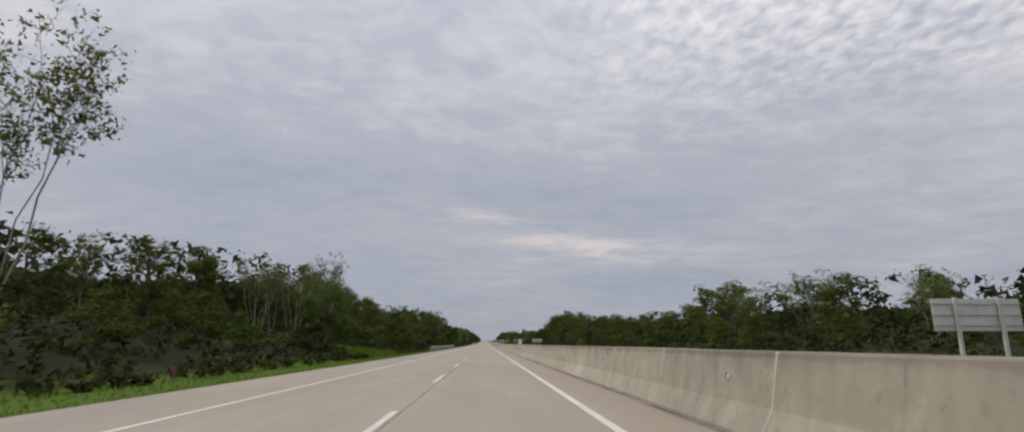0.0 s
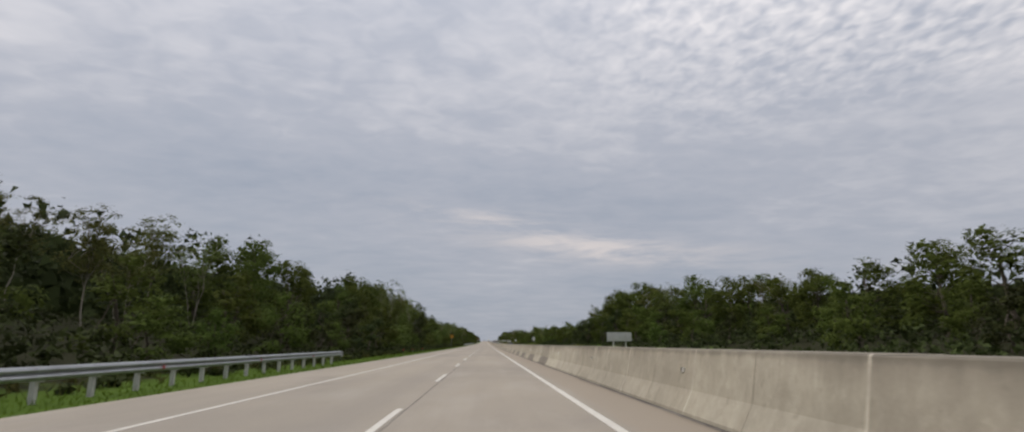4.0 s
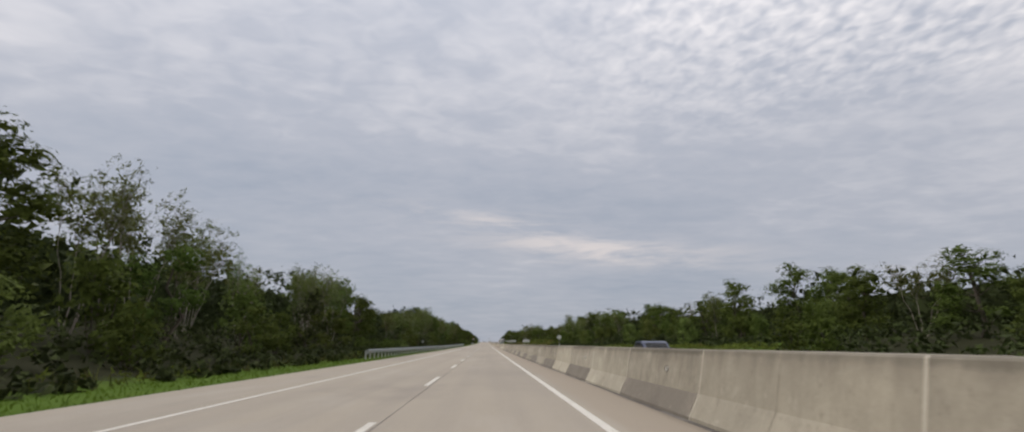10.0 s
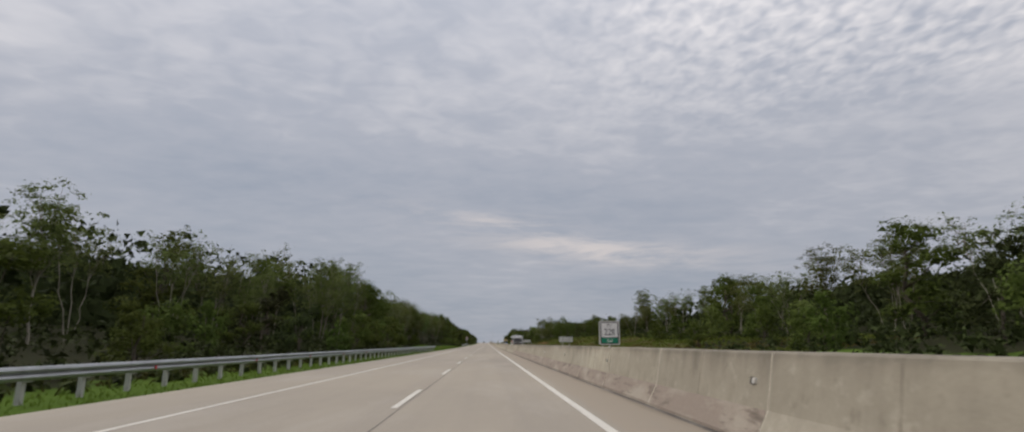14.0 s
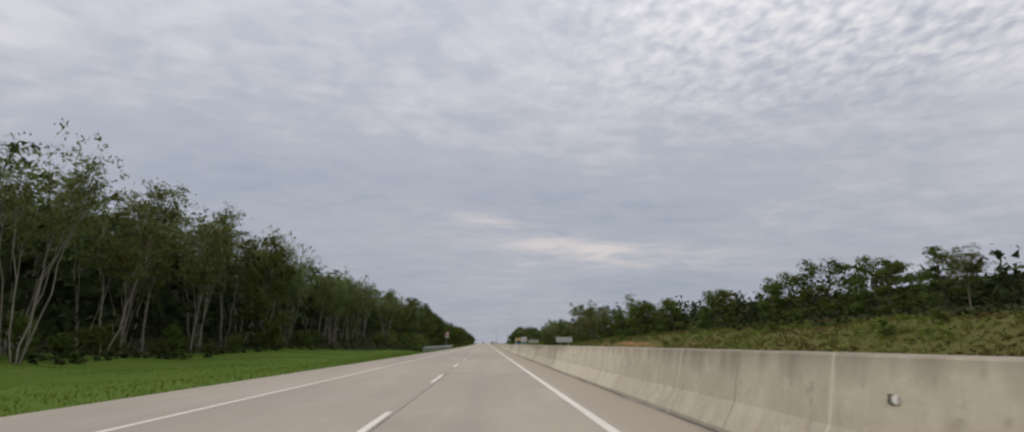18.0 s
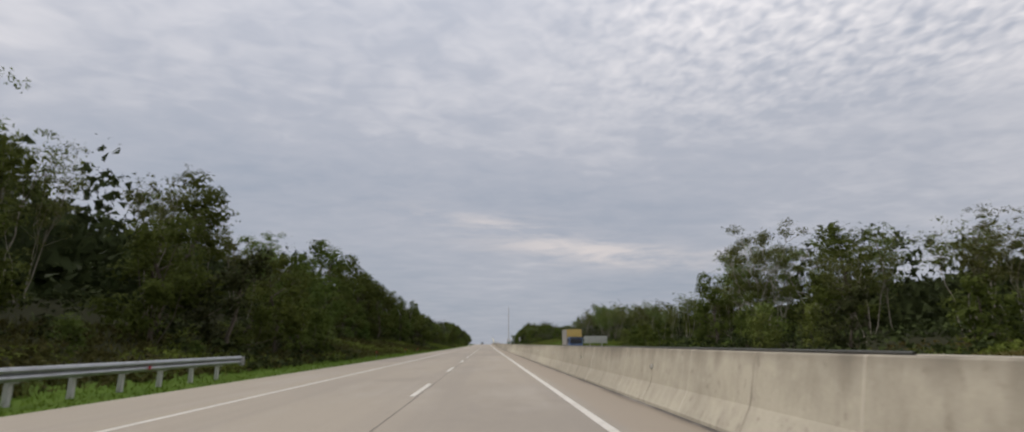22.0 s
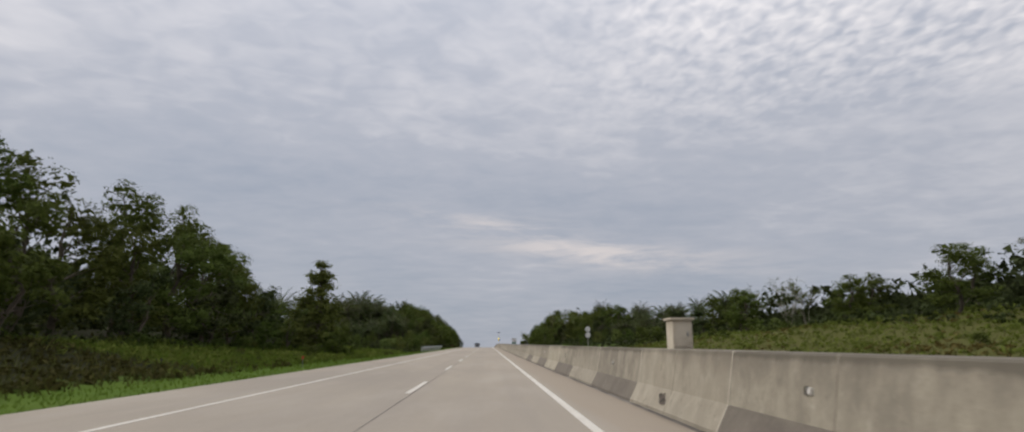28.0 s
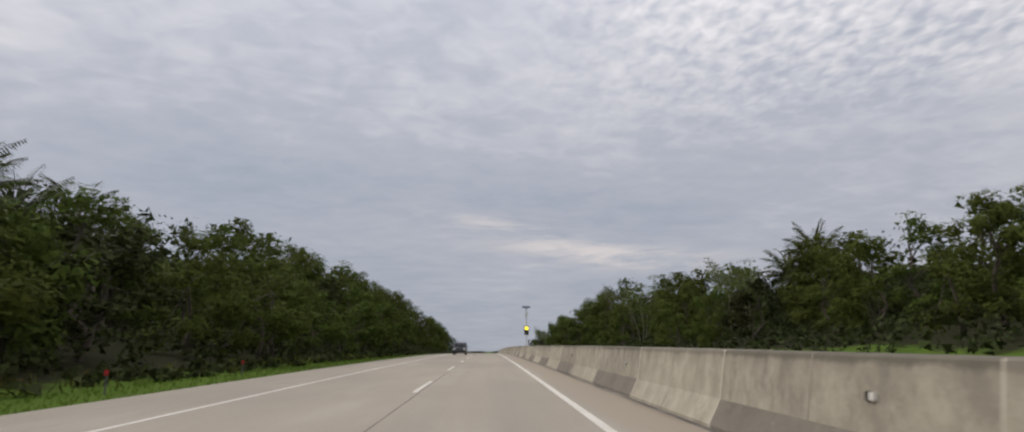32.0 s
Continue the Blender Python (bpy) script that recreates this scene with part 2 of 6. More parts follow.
def run_down_stains(mat):
    """Dark water stains that run down from the coping in uneven tongues."""
    t = mat.node_tree
    N = t.nodes.new
    b = t.nodes["Principled BSDF"]
    cur = b.inputs["Base Color"].links[0].from_socket
    pos = N("ShaderNodeNewGeometry").outputs["Position"]
    sep = N("ShaderNodeSeparateXYZ")
    wire(t, N("ShaderNodeTexCoord").outputs["Object"], sep.inputs[0])
    high = N("ShaderNodeMapRange")
    high.inputs[1].default_value, high.inputs[2].default_value, high.inputs[4].default_value = 0.5, 1.2, 0.34
    wire(t, sep.outputs[2], high.inputs[0])
    cur_sum = high.outputs[0]
    for scale, stretch, w in ((1.0, (1, 0.12, 0.1), 0.55), (1.0, (1, 2.2, 0.25), 0.45)):
        mp, nz = N("ShaderNodeMapping"), N("ShaderNodeTexNoise")
        mp.inputs["Scale"].default_value = stretch
        nz.inputs["Scale"].default_value, nz.inputs["Detail"].default_value = scale, 6
        wire(t, pos, mp.inputs[0])
        wire(t, mp.outputs[0], nz.inputs["Vector"])
        mul = N("ShaderNodeMath")
        mul.operation = "MULTIPLY_ADD"
        mul.inputs[1].default_value = w
        wire(t, nz.outputs["Fac"], mul.inputs[0])
        wire(t, cur_sum, mul.inputs[2])
        cur_sum = mul.outputs[0]
    r = N("ShaderNodeMapRange")
    r.inputs[1].default_value, r.inputs[2].default_value, r.inputs[4].default_value = 0.70, 0.92, 0.75
    wire(t, cur_sum, r.inputs[0])
    mx = N("ShaderNodeMix")
    mx.data_type = "RGBA"
    wire(t, r.outputs[0], mx.inputs[0])
    wire(t, cur, mx.inputs[6])
    mx.inputs[7].default_value = (0.15, 0.13, 0.105, 1)
    # grime lies thicker on the older lengths of the barrier: each length carries its own age
    age = N("ShaderNodeSeparateColor")
    wire(t, N("ShaderNodeObjectInfo").outputs["Color"], age.inputs[0])
    mp, nz = N("ShaderNodeMapping"), N("ShaderNodeTexNoise")
    mp.inputs["Scale"].default_value = (1, 0.9, 0.62)
    nz.inputs["Scale"].default_value, nz.inputs["Detail"].default_value, nz.inputs["Roughness"].default_value = 2.4, 10, 0.72
    wire(t, pos, mp.inputs[0])
    wire(t, mp.outputs[0], nz.inputs["Vector"])
    blot = N("ShaderNodeMapRange")
    blot.inputs[1].default_value, blot.inputs[2].default_value, blot.inputs[3].default_value, blot.inputs[4].default_value = 0.42, 0.60, 0.26, 0.85
    wire(t, nz.outputs["Fac"], blot.inputs[0])
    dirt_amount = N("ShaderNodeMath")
    dirt_amount.operation = "MULTIPLY"
    wire(t, blot.outputs[0], dirt_amount.inputs[0])
    wire(t, age.outputs[0], dirt_amount.inputs[1])
    grimy = N("ShaderNodeMix")
    grimy.data_type = "RGBA"
    wire(t, dirt_amount.outputs[0], grimy.inputs[0])
    wire(t, mx.outputs[2], grimy.inputs[6])
    grimy.inputs[7].default_value = (0.165, 0.148, 0.122, 1)
    # black algae on the coping of the old lengths, with a ragged lower edge
    cap, rough_edge = N("ShaderNodeMapRange"), N("ShaderNodeMapRange")
    cap.inputs[1].default_value, cap.inputs[2].default_value, cap.inputs[3].default_value, cap.inputs[4].default_value = 0.95, 1.18, -0.35, 0.75
    wire(t, sep.outputs[2], cap.inputs[0])
    both = N("ShaderNodeMath")
    both.operation = "ADD"
    wire(t, cap.outputs[0], both.inputs[0])
    wire(t, nz.outputs["Fac"], both.inputs[1])
    rough_edge.inputs[1].default_value, rough_edge.inputs[2].default_value, rough_edge.inputs[4].default_value = 0.72, 0.98, 0.85
    wire(t, both.outputs[0], rough_edge.inputs[0])
    algae_amount = N("ShaderNodeMath")
    algae_amount.operation = "MULTIPLY"
    wire(t, rough_edge.outputs[0], algae_amount.inputs[0])
    wire(t, age.outputs[0], algae_amount.inputs[1])
    algae = N("ShaderNodeMix")
    algae.data_type = "RGBA"
    wire(t, algae_amount.outputs[0], algae.inputs[0])
    wire(t, grimy.outputs[2], algae.inputs[6])
    algae.inputs[7].default_value = (0.10, 0.09, 0.072, 1)
    wire(t, algae.outputs[2], b.inputs["Base Color"])


run_down_stains(M_CONC)
M_CONC_DARK = material("dark_faded_paint_on_concrete", (0.168, 0.147, 0.121), 0.9, space="World", spots=[((0.27, 0.238, 0.192), 1.8, 0.52, 0.66, 0.6), ((0.115, 0.10, 0.083), 0.9, 0.48, 0.62, 0.7), ((0.33, 0.295, 0.24), 6.0, 0.66, 0.72, 0.7)], grain=(9, 0.2), bump=0.3, bump_scale=9)
M_WORN = material("scoured_brown_concrete", (0.25, 0.205, 0.17), 0.95, space="World", spots=[((0.34, 0.30, 0.245), 1.1, 0.5, 0.64, 0.8, (1, 0.5, 2)), ((0.13, 0.105, 0.085), 2.6, 0.56, 0.66, 0.8, (1, 0.4, 2.5))], grain=(16, 0.2), bump=0.7, bump_scale=14)
M_MORTAR = material("pale_joint_mortar", (0.46, 0.42, 0.345), 0.92, space="World", spots=[((0.33, 0.295, 0.24), 3.0, 0.45, 0.66, 0.7)], grain=(20, 0.12))
M_GROOVE = material("dirty_control_joint", (0.20, 0.175, 0.14), 0.95, space="World", spots=[((0.30, 0.27, 0.215), 2.2, 0.48, 0.62, 0.9), ((0.40, 0.365, 0.295), 1.3, 0.55, 0.68, 0.9)])
M_BROKEN = material("broken_concrete_edge", (0.11, 0.092, 0.074), 0.95, spots=[((0.035, 0.03, 0.026), 6.0, 0.42, 0.6, 0.9)], bump=0.8, bump_scale=18)
M_HOLE = material("dark_recess", (0.03, 0.028, 0.025), 0.9)
M_REFL = material("white_reflector_plastic", (0.55, 0.53, 0.49), 0.4)
M_STEEL = material("weathered_galvanised_steel", (0.36, 0.37, 0.38), 0.45, 0.75, spots=[((0.22, 0.22, 0.225), 1.2, 0.45, 0.7, 0.6)], grain=(8, 0.12))
M_POSTC = material("grey_rail_post_steel", (0.47, 0.47, 0.45), 0.7, 0.2, spots=[((0.3, 0.29, 0.27), 3, 0.45, 0.7, 0.6)])
M_CASEP = material("weathered_dark_grey_post", (0.12, 0.12, 0.115), 0.8, grain=(20, 0.15))
M_RED = material("red_reflective_sheet", (0.42, 0.03, 0.035), 0.5)
M_WHITE = material("white_reflective_sheet", (0.72, 0.71, 0.69), 0.5, spots=[((0.58, 0.57, 0.54), 2.0, 0.5, 0.75, 0.6)])
M_GREEN = material("green_reflective_sheet", (0.012, 0.20, 0.115), 0.5)
M_BLACK = material("black_lettering", (0.02, 0.02, 0.022), 0.5)
M_YELLOW = material("amber_reflective_sheet", (0.62, 0.29, 0.03), 0.5, spots=[((0.5, 0.22, 0.03), 3.0, 0.5, 0.75, 0.6)])
M_GREYB = material("bare_sign_back", (0.56, 0.56, 0.55), 0.5, 0.15, spots=[((0.43, 0.43, 0.425), 1.3, 0.45, 0.7, 0.7)], grain=(5, 0.07))
M_GREYPOST = material("pale_painted_sign_post", (0.50, 0.49, 0.46), 0.6, 0.2, grain=(5, 0.1))
M_TRUNK = material("pale_rubber_tree_bark", (0.24, 0.215, 0.175), 0.95, spots=[((0.20, 0.175, 0.14), 1.2, 0.45, 0.68, 0.8, (3, 3, 0.6))], grain=(9, 0.2), bump=0.4, bump_scale=14, island=0.2)
M_TRUNKD = material("dark_bark", (0.10, 0.082, 0.062), 0.95, spots=[((0.05, 0.042, 0.034), 1.2, 0.42, 0.66, 0.8)], grain=(9, 0.2), bump=0.4, bump_scale=14)
M_TRUNKW = material("whitish_bare_bark", (0.29, 0.27, 0.225), 0.95, grain=(7, 0.2), island=0.15)
M_LEAF_A = material("rubber_tree_leaf", (0.108, 0.130, 0.040), 0.6, island=0.5, through_light=0.35, spec=0.03, hue=(-0.035, 0.025))
M_LEAF_B = material("broad_dark_leaf", (0.071, 0.092, 0.021), 0.65, island=0.28, through_light=0.22, spec=0.02, hue=(-0.035, 0.025))
M_LEAF_C = material("shrub_leaf", (0.068, 0.094, 0.021), 0.65, island=0.28, through_light=0.22, spec=0.02, hue=(-0.035, 0.025))
M_LEAF_Y = material("young_yellow_green_leaf", (0.105, 0.135, 0.034), 0.6, island=0.35, through_light=0.25, spec=0.03)
M_LEAF_P = material("oil_palm_frond", (0.056, 0.075, 0.022), 0.5, island=0.4, through_light=0.28, spec=0.03)
# the shade under the trees is put into this darker leaf colour
M_UNDER = material("undergrowth_leaf_darkened_for_shade", (0.035, 0.043, 0.015), 0.65, island=0.6, through_light=0.15, spec=0.03, hue=(-0.035, 0.025))
# the dimness inside the wood is part of this leaf colour
M_WOODS = material("woods_leaf_darkened_for_shade", (0.034, 0.042, 0.016), 0.65, island=0.5, through_light=0.2, spec=0.03, hue=(-0.035, 0.025))
M_GRASS = material("mown_verge_grass_blade", (0.094, 0.142, 0.020), 0.7, island=0.10, through_light=0.4, spec=0.03)
M_ROUGH = material("rough_bank_weeds", (0.140, 0.125, 0.038), 0.75, island=0.3, through_light=0.35, spec=0.03)
M_HERB = material("green_bank_weeds", (0.114, 0.155, 0.031), 0.75, island=0.3, through_light=0.35, spec=0.03)
M_TALL = material("tall_dry_grass_blade", (0.066, 0.070, 0.020), 0.7, island=0.45, through_light=0.25, spec=0.03)

# ---------------------------------------------------------------- mesh helpers


def np_mesh(name, verts, faces, mats, index=None, smooth=False):
    """A mesh from arrays: faces are rows of three or of four."""
    v, f = np.asarray(verts, np.float32), np.asarray(faces, np.int32)
    me = bpy.data.meshes.new(name)
    n, k = f.shape
    me.vertices.add(len(v))
    me.vertices.foreach_set("co", v.ravel())
    me.loops.add(n * k)
    me.loops.foreach_set("vertex_index", f.ravel())
    me.polygons.add(n)
    me.polygons.foreach_set("loop_start", np.arange(0, n * k, k, dtype=np.int32))
    me.polygons.foreach_set("loop_total", np.full(n, k, np.int32))
    for m in mats:
        me.materials.append(m)
    if index is not None:
        me.polygons.foreach_set("material_index", np.asarray(index, np.int32))
    me.polygons.foreach_set("use_smooth", np.full(n, smooth))
    me.update(calc_edges=True)
    me.validate()
    return me


def part(name, bm, mat, parent=None, label=""):
    me = bpy.data.meshes.new(name)
    bm.to_mesh(me)
    bm.free()
    me.materials.append(mat)
    ob = new(name, me)
    if parent:
        ob.parent = parent
    if label:
        ob["label"] = label
    return ob


def piece(name, me, parent, m=None, label=""):
    ob = new(name, me)
    ob.parent = parent
    if m is not None:
        ob.matrix_basis = m
    if label:
        ob["label"] = label
    return ob


def box(bm, x0, x1, y0, y1, z0, z1, bevel=0.0):
    r = bmesh.ops.create_cube(bm, size=1)
    for v in r["verts"]:
        v.co = Vector((x0 + (v.co.x + 0.5) * (x1 - x0), y0 + (v.co.y + 0.5) * (y1 - y0), z0 + (v.co.z + 0.5) * (z1 - z0)))
    if bevel:
        es = list({e for v in r["verts"] for e in v.link_edges})
        bmesh.ops.bevel(bm, geom=es, offset=bevel, segments=2, affect="EDGES")
    return bm


def cyl(bm, a, b, r0, r1=None, n=10):
    a, b = Vector(a), Vector(b)
    m = Matrix.Translation((a + b) / 2) @ (b - a).to_track_quat("Z", "Y").to_matrix().to_4x4()
    bmesh.ops.create_cone(bm, cap_ends=True, segments=n, radius1=r0, radius2=r0 if r1 is None else r1, depth=(b - a).length, matrix=m)
    return bm


def prism(bm, outline, axis, lo, hi):
    """An outline of (a, b) pairs drawn out along an axis: 'y' takes (x, z), 'x' takes (y, z)."""
    place = (lambda a, b, c: (a, c, b)) if axis == "y" else (lambda a, b, c: (c, a, b))
    f0 = [bm.verts.new(place(a, b, lo)) for a, b in outline]
    f1 = [bm.verts.new(place(a, b, hi)) for a, b in outline]
    n = len(outline)
    bm.faces.new(f0)
    bm.faces.new(f1[::-1])
    for i in range(n):
        bm.faces.new((f0[i], f1[i], f1[(i + 1) % n], f0[(i + 1) % n]))
    bmesh.ops.recalc_face_normals(bm, faces=bm.faces)
    return bm


def empty(name, x, y, z=None, turn=0.0, tilt=0.0):
    ob = new(name)
    ob.matrix_basis = pose(x, y, rz(y) if z is None else z, tilt, 0, turn)
    return ob


Y0, Y1 = -90.0, 2400.0
STATIONS = np.concatenate([np.arange(Y0, 1700, 10.0), np.arange(1700, Y1 + 1, 50.0)])


def ribbon(name, outline, mat, ys=STATIONS, closed=True):
    """A cross-section (x, z over the road) carried along the road."""
    o = np.array(outline, float)
    n = len(o)
    zz = road_z(ys)
    v = np.zeros((len(ys), n, 3))
    v[:, :, 0], v[:, :, 1], v[:, :, 2] = o[None, :, 0], ys[:, None], zz[:, None] + o[None, :, 1]
    idx = np.arange(len(ys) * n).reshape(len(ys), n)
    cols = range(n) if closed else range(n - 1)
    f = np.concatenate([np.stack([idx[:-1, i], idx[:-1, (i + 1) % n], idx[1:, (i + 1) % n], idx[1:, i]], 1) for i in cols])
    return np_mesh(name, v.reshape(-1, 3), f, [mat])


# ---------------------------------------------------------------- ground: one sheet to the horizon
# height of the banks over the road, every 100 m or so: at 20 m and at 34 m to the left, at 30 m and at 45 m to the right
BANK_Y = (-90, 50, 150, 300, 450, 600, 660, 700, 790, 850, 900, 960, 1050, 1120, 1180, 1260, 1400)
BANK_L20 = (0.8, 1.0, 0.6, 0.8, 0.5, 0.4, 0.1, -0.1, 0.0, 1.2, 1.6, 1.8, 1.2, 0.8, 0.3, 1.0, 0.5)
BANK_L34 = (3.0, 2.8, 2.5, 3.5, 2.5, 1.8, 1.0, 0.3, 0.7, 3.2, 4.5, 4.8, 3.0, 2.0, 1.0, 2.5, 2.0)
BANK_R30 = (0.8, 0.8, 0.9, 1.2, 1.0, 1.2, 1.8, 2.6, 2.6, 2.0, 0.8, 1.0, 1.4, 2.4, 1.6, 1.6, 1.0)
BANK_R45 = (1.8, 1.8, 1.8, 2.4, 2.2, 2.4, 3.4, 4.4, 4.4, 3.2, 1.8, 2.2, 3.0, 4.6, 3.2, 3.4, 2.0)


def ground_over(x, y):
    """Height of the ground over the road's level at (x, y)."""
    x, y = np.asarray(x, float), np.asarray(y, float)
    x, y = np.broadcast_arrays(x, y)
    l20, l34 = np.interp(y, BANK_Y, BANK_L20), np.interp(y, BANK_Y, BANK_L34)
    r30, r45 = np.interp(y, BANK_Y, BANK_R30), np.interp(y, BANK_Y, BANK_R45)
    z = np.full(x.shape, -0.3)
    left = x < 0
    a = -x
    zl = np.where(a < 8.52, -0.3, np.where(a < 11.8, -0.03 - 0.02 * (a - 8.52), np.where(a < 20, -0.1 + (a - 11.8) / 8.2 * (l20 + 0.1),
         np.where(a < 34, l20 + (a - 20) / 14 * (l34 - l20), np.where(a < 60, l34 + (a - 34) / 26 * 3.0, l34 + 3.0 - np.clip(a - 60, 0, 400) * 0.02)))))
    zr = np.where(x < 16.6, -0.3, np.where(x < 20, -0.04, np.where(x < 30, -0.04 + (x - 20) / 10 * r30,
         np.where(x < 45, r30 + (x - 30) / 15 * (r45 - r30), np.where(x < 75, r45 + (x - 45) / 30 * 3.0, r45 + 3.0 - np.clip(x - 75, 0, 400) * 0.02)))))
    z = np.where(left, zl, zr)
    far = np.clip((np.abs(x) - 11.8) / 10, 0, 1) * (np.abs(x) < 300)
    return z + far * (0.22 * np.sin(y * 0.11 + x * 0.3) + 0.15 * np.sin(y * 0.37 - x * 0.21))


def ground_z(x, y):
    return road_z(y) + ground_over(x, y)


def make_ground():
    xs = np.array([-4500, -1500, -450, -200, -110, -75, -60, -50, -42, -38, -34, -31, -28, -25, -22.5, -20, -18, -16, -14, -12.8, -11.8, -10.6, -9.5, -8.67, -8.47, -3, 4,
                   10, 16.4, 16.7, 17.8, 19, 20, 21.5, 23, 25, 27, 30, 33, 36, 40, 45, 50, 58, 66, 75, 110, 200, 450, 1500, 4500])
    ys = np.concatenate([[-4500, -1500, -400, -150], np.arange(-90, 1500, 5.0), np.arange(1500, 2400, 50.0), [2400, 3200, 4500, 6000]])
    gx, gy = np.meshgrid(xs, ys)
    z = ground_z(gx, gy)
    v = np.stack([gx, gy, z], 2).reshape(-1, 3)
    n = len(xs)
    idx = np.arange(len(v)).reshape(len(ys), n)
    f = np.stack([idx[:-1, :-1], idx[:-1, 1:], idx[1:, 1:], idx[1:, :-1]], 2).reshape(-1, 4)
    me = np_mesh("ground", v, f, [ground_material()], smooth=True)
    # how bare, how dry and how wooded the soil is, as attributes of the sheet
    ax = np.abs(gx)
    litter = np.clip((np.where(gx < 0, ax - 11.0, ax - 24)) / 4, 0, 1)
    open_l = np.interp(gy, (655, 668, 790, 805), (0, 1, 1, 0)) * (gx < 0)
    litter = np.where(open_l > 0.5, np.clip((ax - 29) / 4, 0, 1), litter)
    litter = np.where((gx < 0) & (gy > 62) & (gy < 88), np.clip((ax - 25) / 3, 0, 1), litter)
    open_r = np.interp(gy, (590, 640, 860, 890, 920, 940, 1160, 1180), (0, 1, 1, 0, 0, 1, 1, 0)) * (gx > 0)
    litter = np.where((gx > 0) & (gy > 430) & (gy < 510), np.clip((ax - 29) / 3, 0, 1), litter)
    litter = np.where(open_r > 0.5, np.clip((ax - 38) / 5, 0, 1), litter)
    bare = 0.60 * np.exp(-((gx - 24.4) / 1.8) ** 2) * np.interp(gy, (690, 750, 785, 824, 842), (0, 0.5, 1, 1, 0))
    bare = np.maximum(bare, np.exp(-((gx + 14.5) / 2.0) ** 2) * np.interp(gy, (1226, 1230, 1236, 1241), (0, 1, 1, 0)))
    bare = np.maximum(bare, 0.36 * np.exp(-((gx + 14.5) / 2.2) ** 2) * np.interp(gy, (940, 955, 972, 980, 1000, 1006, 1012, 1016), (0, 1, 1, 0, 0, 1.4, 1.4, 0)))
    dry = np.interp(gy, (590, 650, 880, 900, 1070, 1110, 1160, 1180), (0.25, 1, 1, 0.3, 0.3, 1, 1, 0.3)) * (gx > 0) + 0.2 * (gx < 0) * (ax > 12.5) * ((gy < 59) | (gy > 91))
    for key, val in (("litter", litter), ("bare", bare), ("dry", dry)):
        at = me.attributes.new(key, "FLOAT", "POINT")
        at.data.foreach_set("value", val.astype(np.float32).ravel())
    ob = new("ground", me)
    tagged(ob, "grassy verges and wooded banks beside the motorway", "ground", kind="structure")
    return ob


def ground_material():
    mat = material("verge_soil_and_grass", (0.070, 0.116, 0.018), 0.95, spots=[((0.086, 0.128, 0.022), 0.35, 0.45, 0.7, 0.8), ((0.060, 0.094, 0.019), 1.5, 0.45, 0.7, 0.7)], grain=(5, 0.15), bump=0.6, bump_scale=6, spec=0.03)
    t = mat.node_tree
    N = t.nodes.new
    b = t.nodes["Principled BSDF"]
    cur = b.inputs["Base Color"].links[0].from_socket
    co = N("ShaderNodeTexCoord")
    nz = N("ShaderNodeTexNoise")
    nz.inputs["Scale"].default_value, nz.inputs["Detail"].default_value = 0.8, 6
    wire(t, co.outputs["Object"], nz.inputs["Vector"])
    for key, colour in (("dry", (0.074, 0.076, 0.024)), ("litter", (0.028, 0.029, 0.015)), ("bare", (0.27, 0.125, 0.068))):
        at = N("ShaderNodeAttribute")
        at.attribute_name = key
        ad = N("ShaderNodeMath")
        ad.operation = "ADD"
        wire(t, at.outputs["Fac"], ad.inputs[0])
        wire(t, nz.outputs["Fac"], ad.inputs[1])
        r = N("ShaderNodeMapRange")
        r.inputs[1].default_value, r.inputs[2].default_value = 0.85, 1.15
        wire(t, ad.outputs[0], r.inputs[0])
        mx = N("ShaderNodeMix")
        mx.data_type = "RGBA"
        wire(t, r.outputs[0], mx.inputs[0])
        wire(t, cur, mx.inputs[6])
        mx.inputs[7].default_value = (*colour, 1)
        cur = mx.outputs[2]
    wire(t, cur, b.inputs["Base Color"])
    return mat


make_ground()

# ---------------------------------------------------------------- carriageways and their lines
road = new("road", ribbon("road", [(-8.62, 0.0), (-8.62, -0.4), (3.54, -0.4), (3.54, 0.0)], M_ROAD))
tagged(road, "pale worn concrete motorway carriageway with two lanes", "road", kind="structure")
road_far = new("road_opposite", ribbon("road_opposite", [(4.88, 0.0), (4.88, -0.4), (16.5, -0.4), (16.5, 0.0)], M_ROAD))
tagged(road_far, "pale concrete carriageway beyond the median barrier", "road", kind="structure")


def line(name, x, w, parent, mat=M_LINE, h=0.005):
    ob = new(name, ribbon(name, [(x - w / 2, h), (x - w / 2, 0.001), (x + w / 2, 0.001), (x + w / 2, h)], mat))
    ob.parent = parent
    return ob


line("edge_line", 1.93, 0.165, road)
line("edge_line", -5.69, 0.125, road)
line("paving_joint", -1.70, 0.022, road, M_JOINT, 0.004)
line("edge_line", 6.4, 0.14, road_far)
line("edge_line", 13.4, 0.14, road_far)
# a thin dark strip along the foot of the barrier
foot_band = new("dirt_strip", ribbon("dirt_strip", [(3.40, 0.004), (3.40, 0.001), (3.52, 0.001), (3.52, 0.012)], M_JOINT))
foot_band.parent = road
DASH, FIRST = 13.41, 0.57
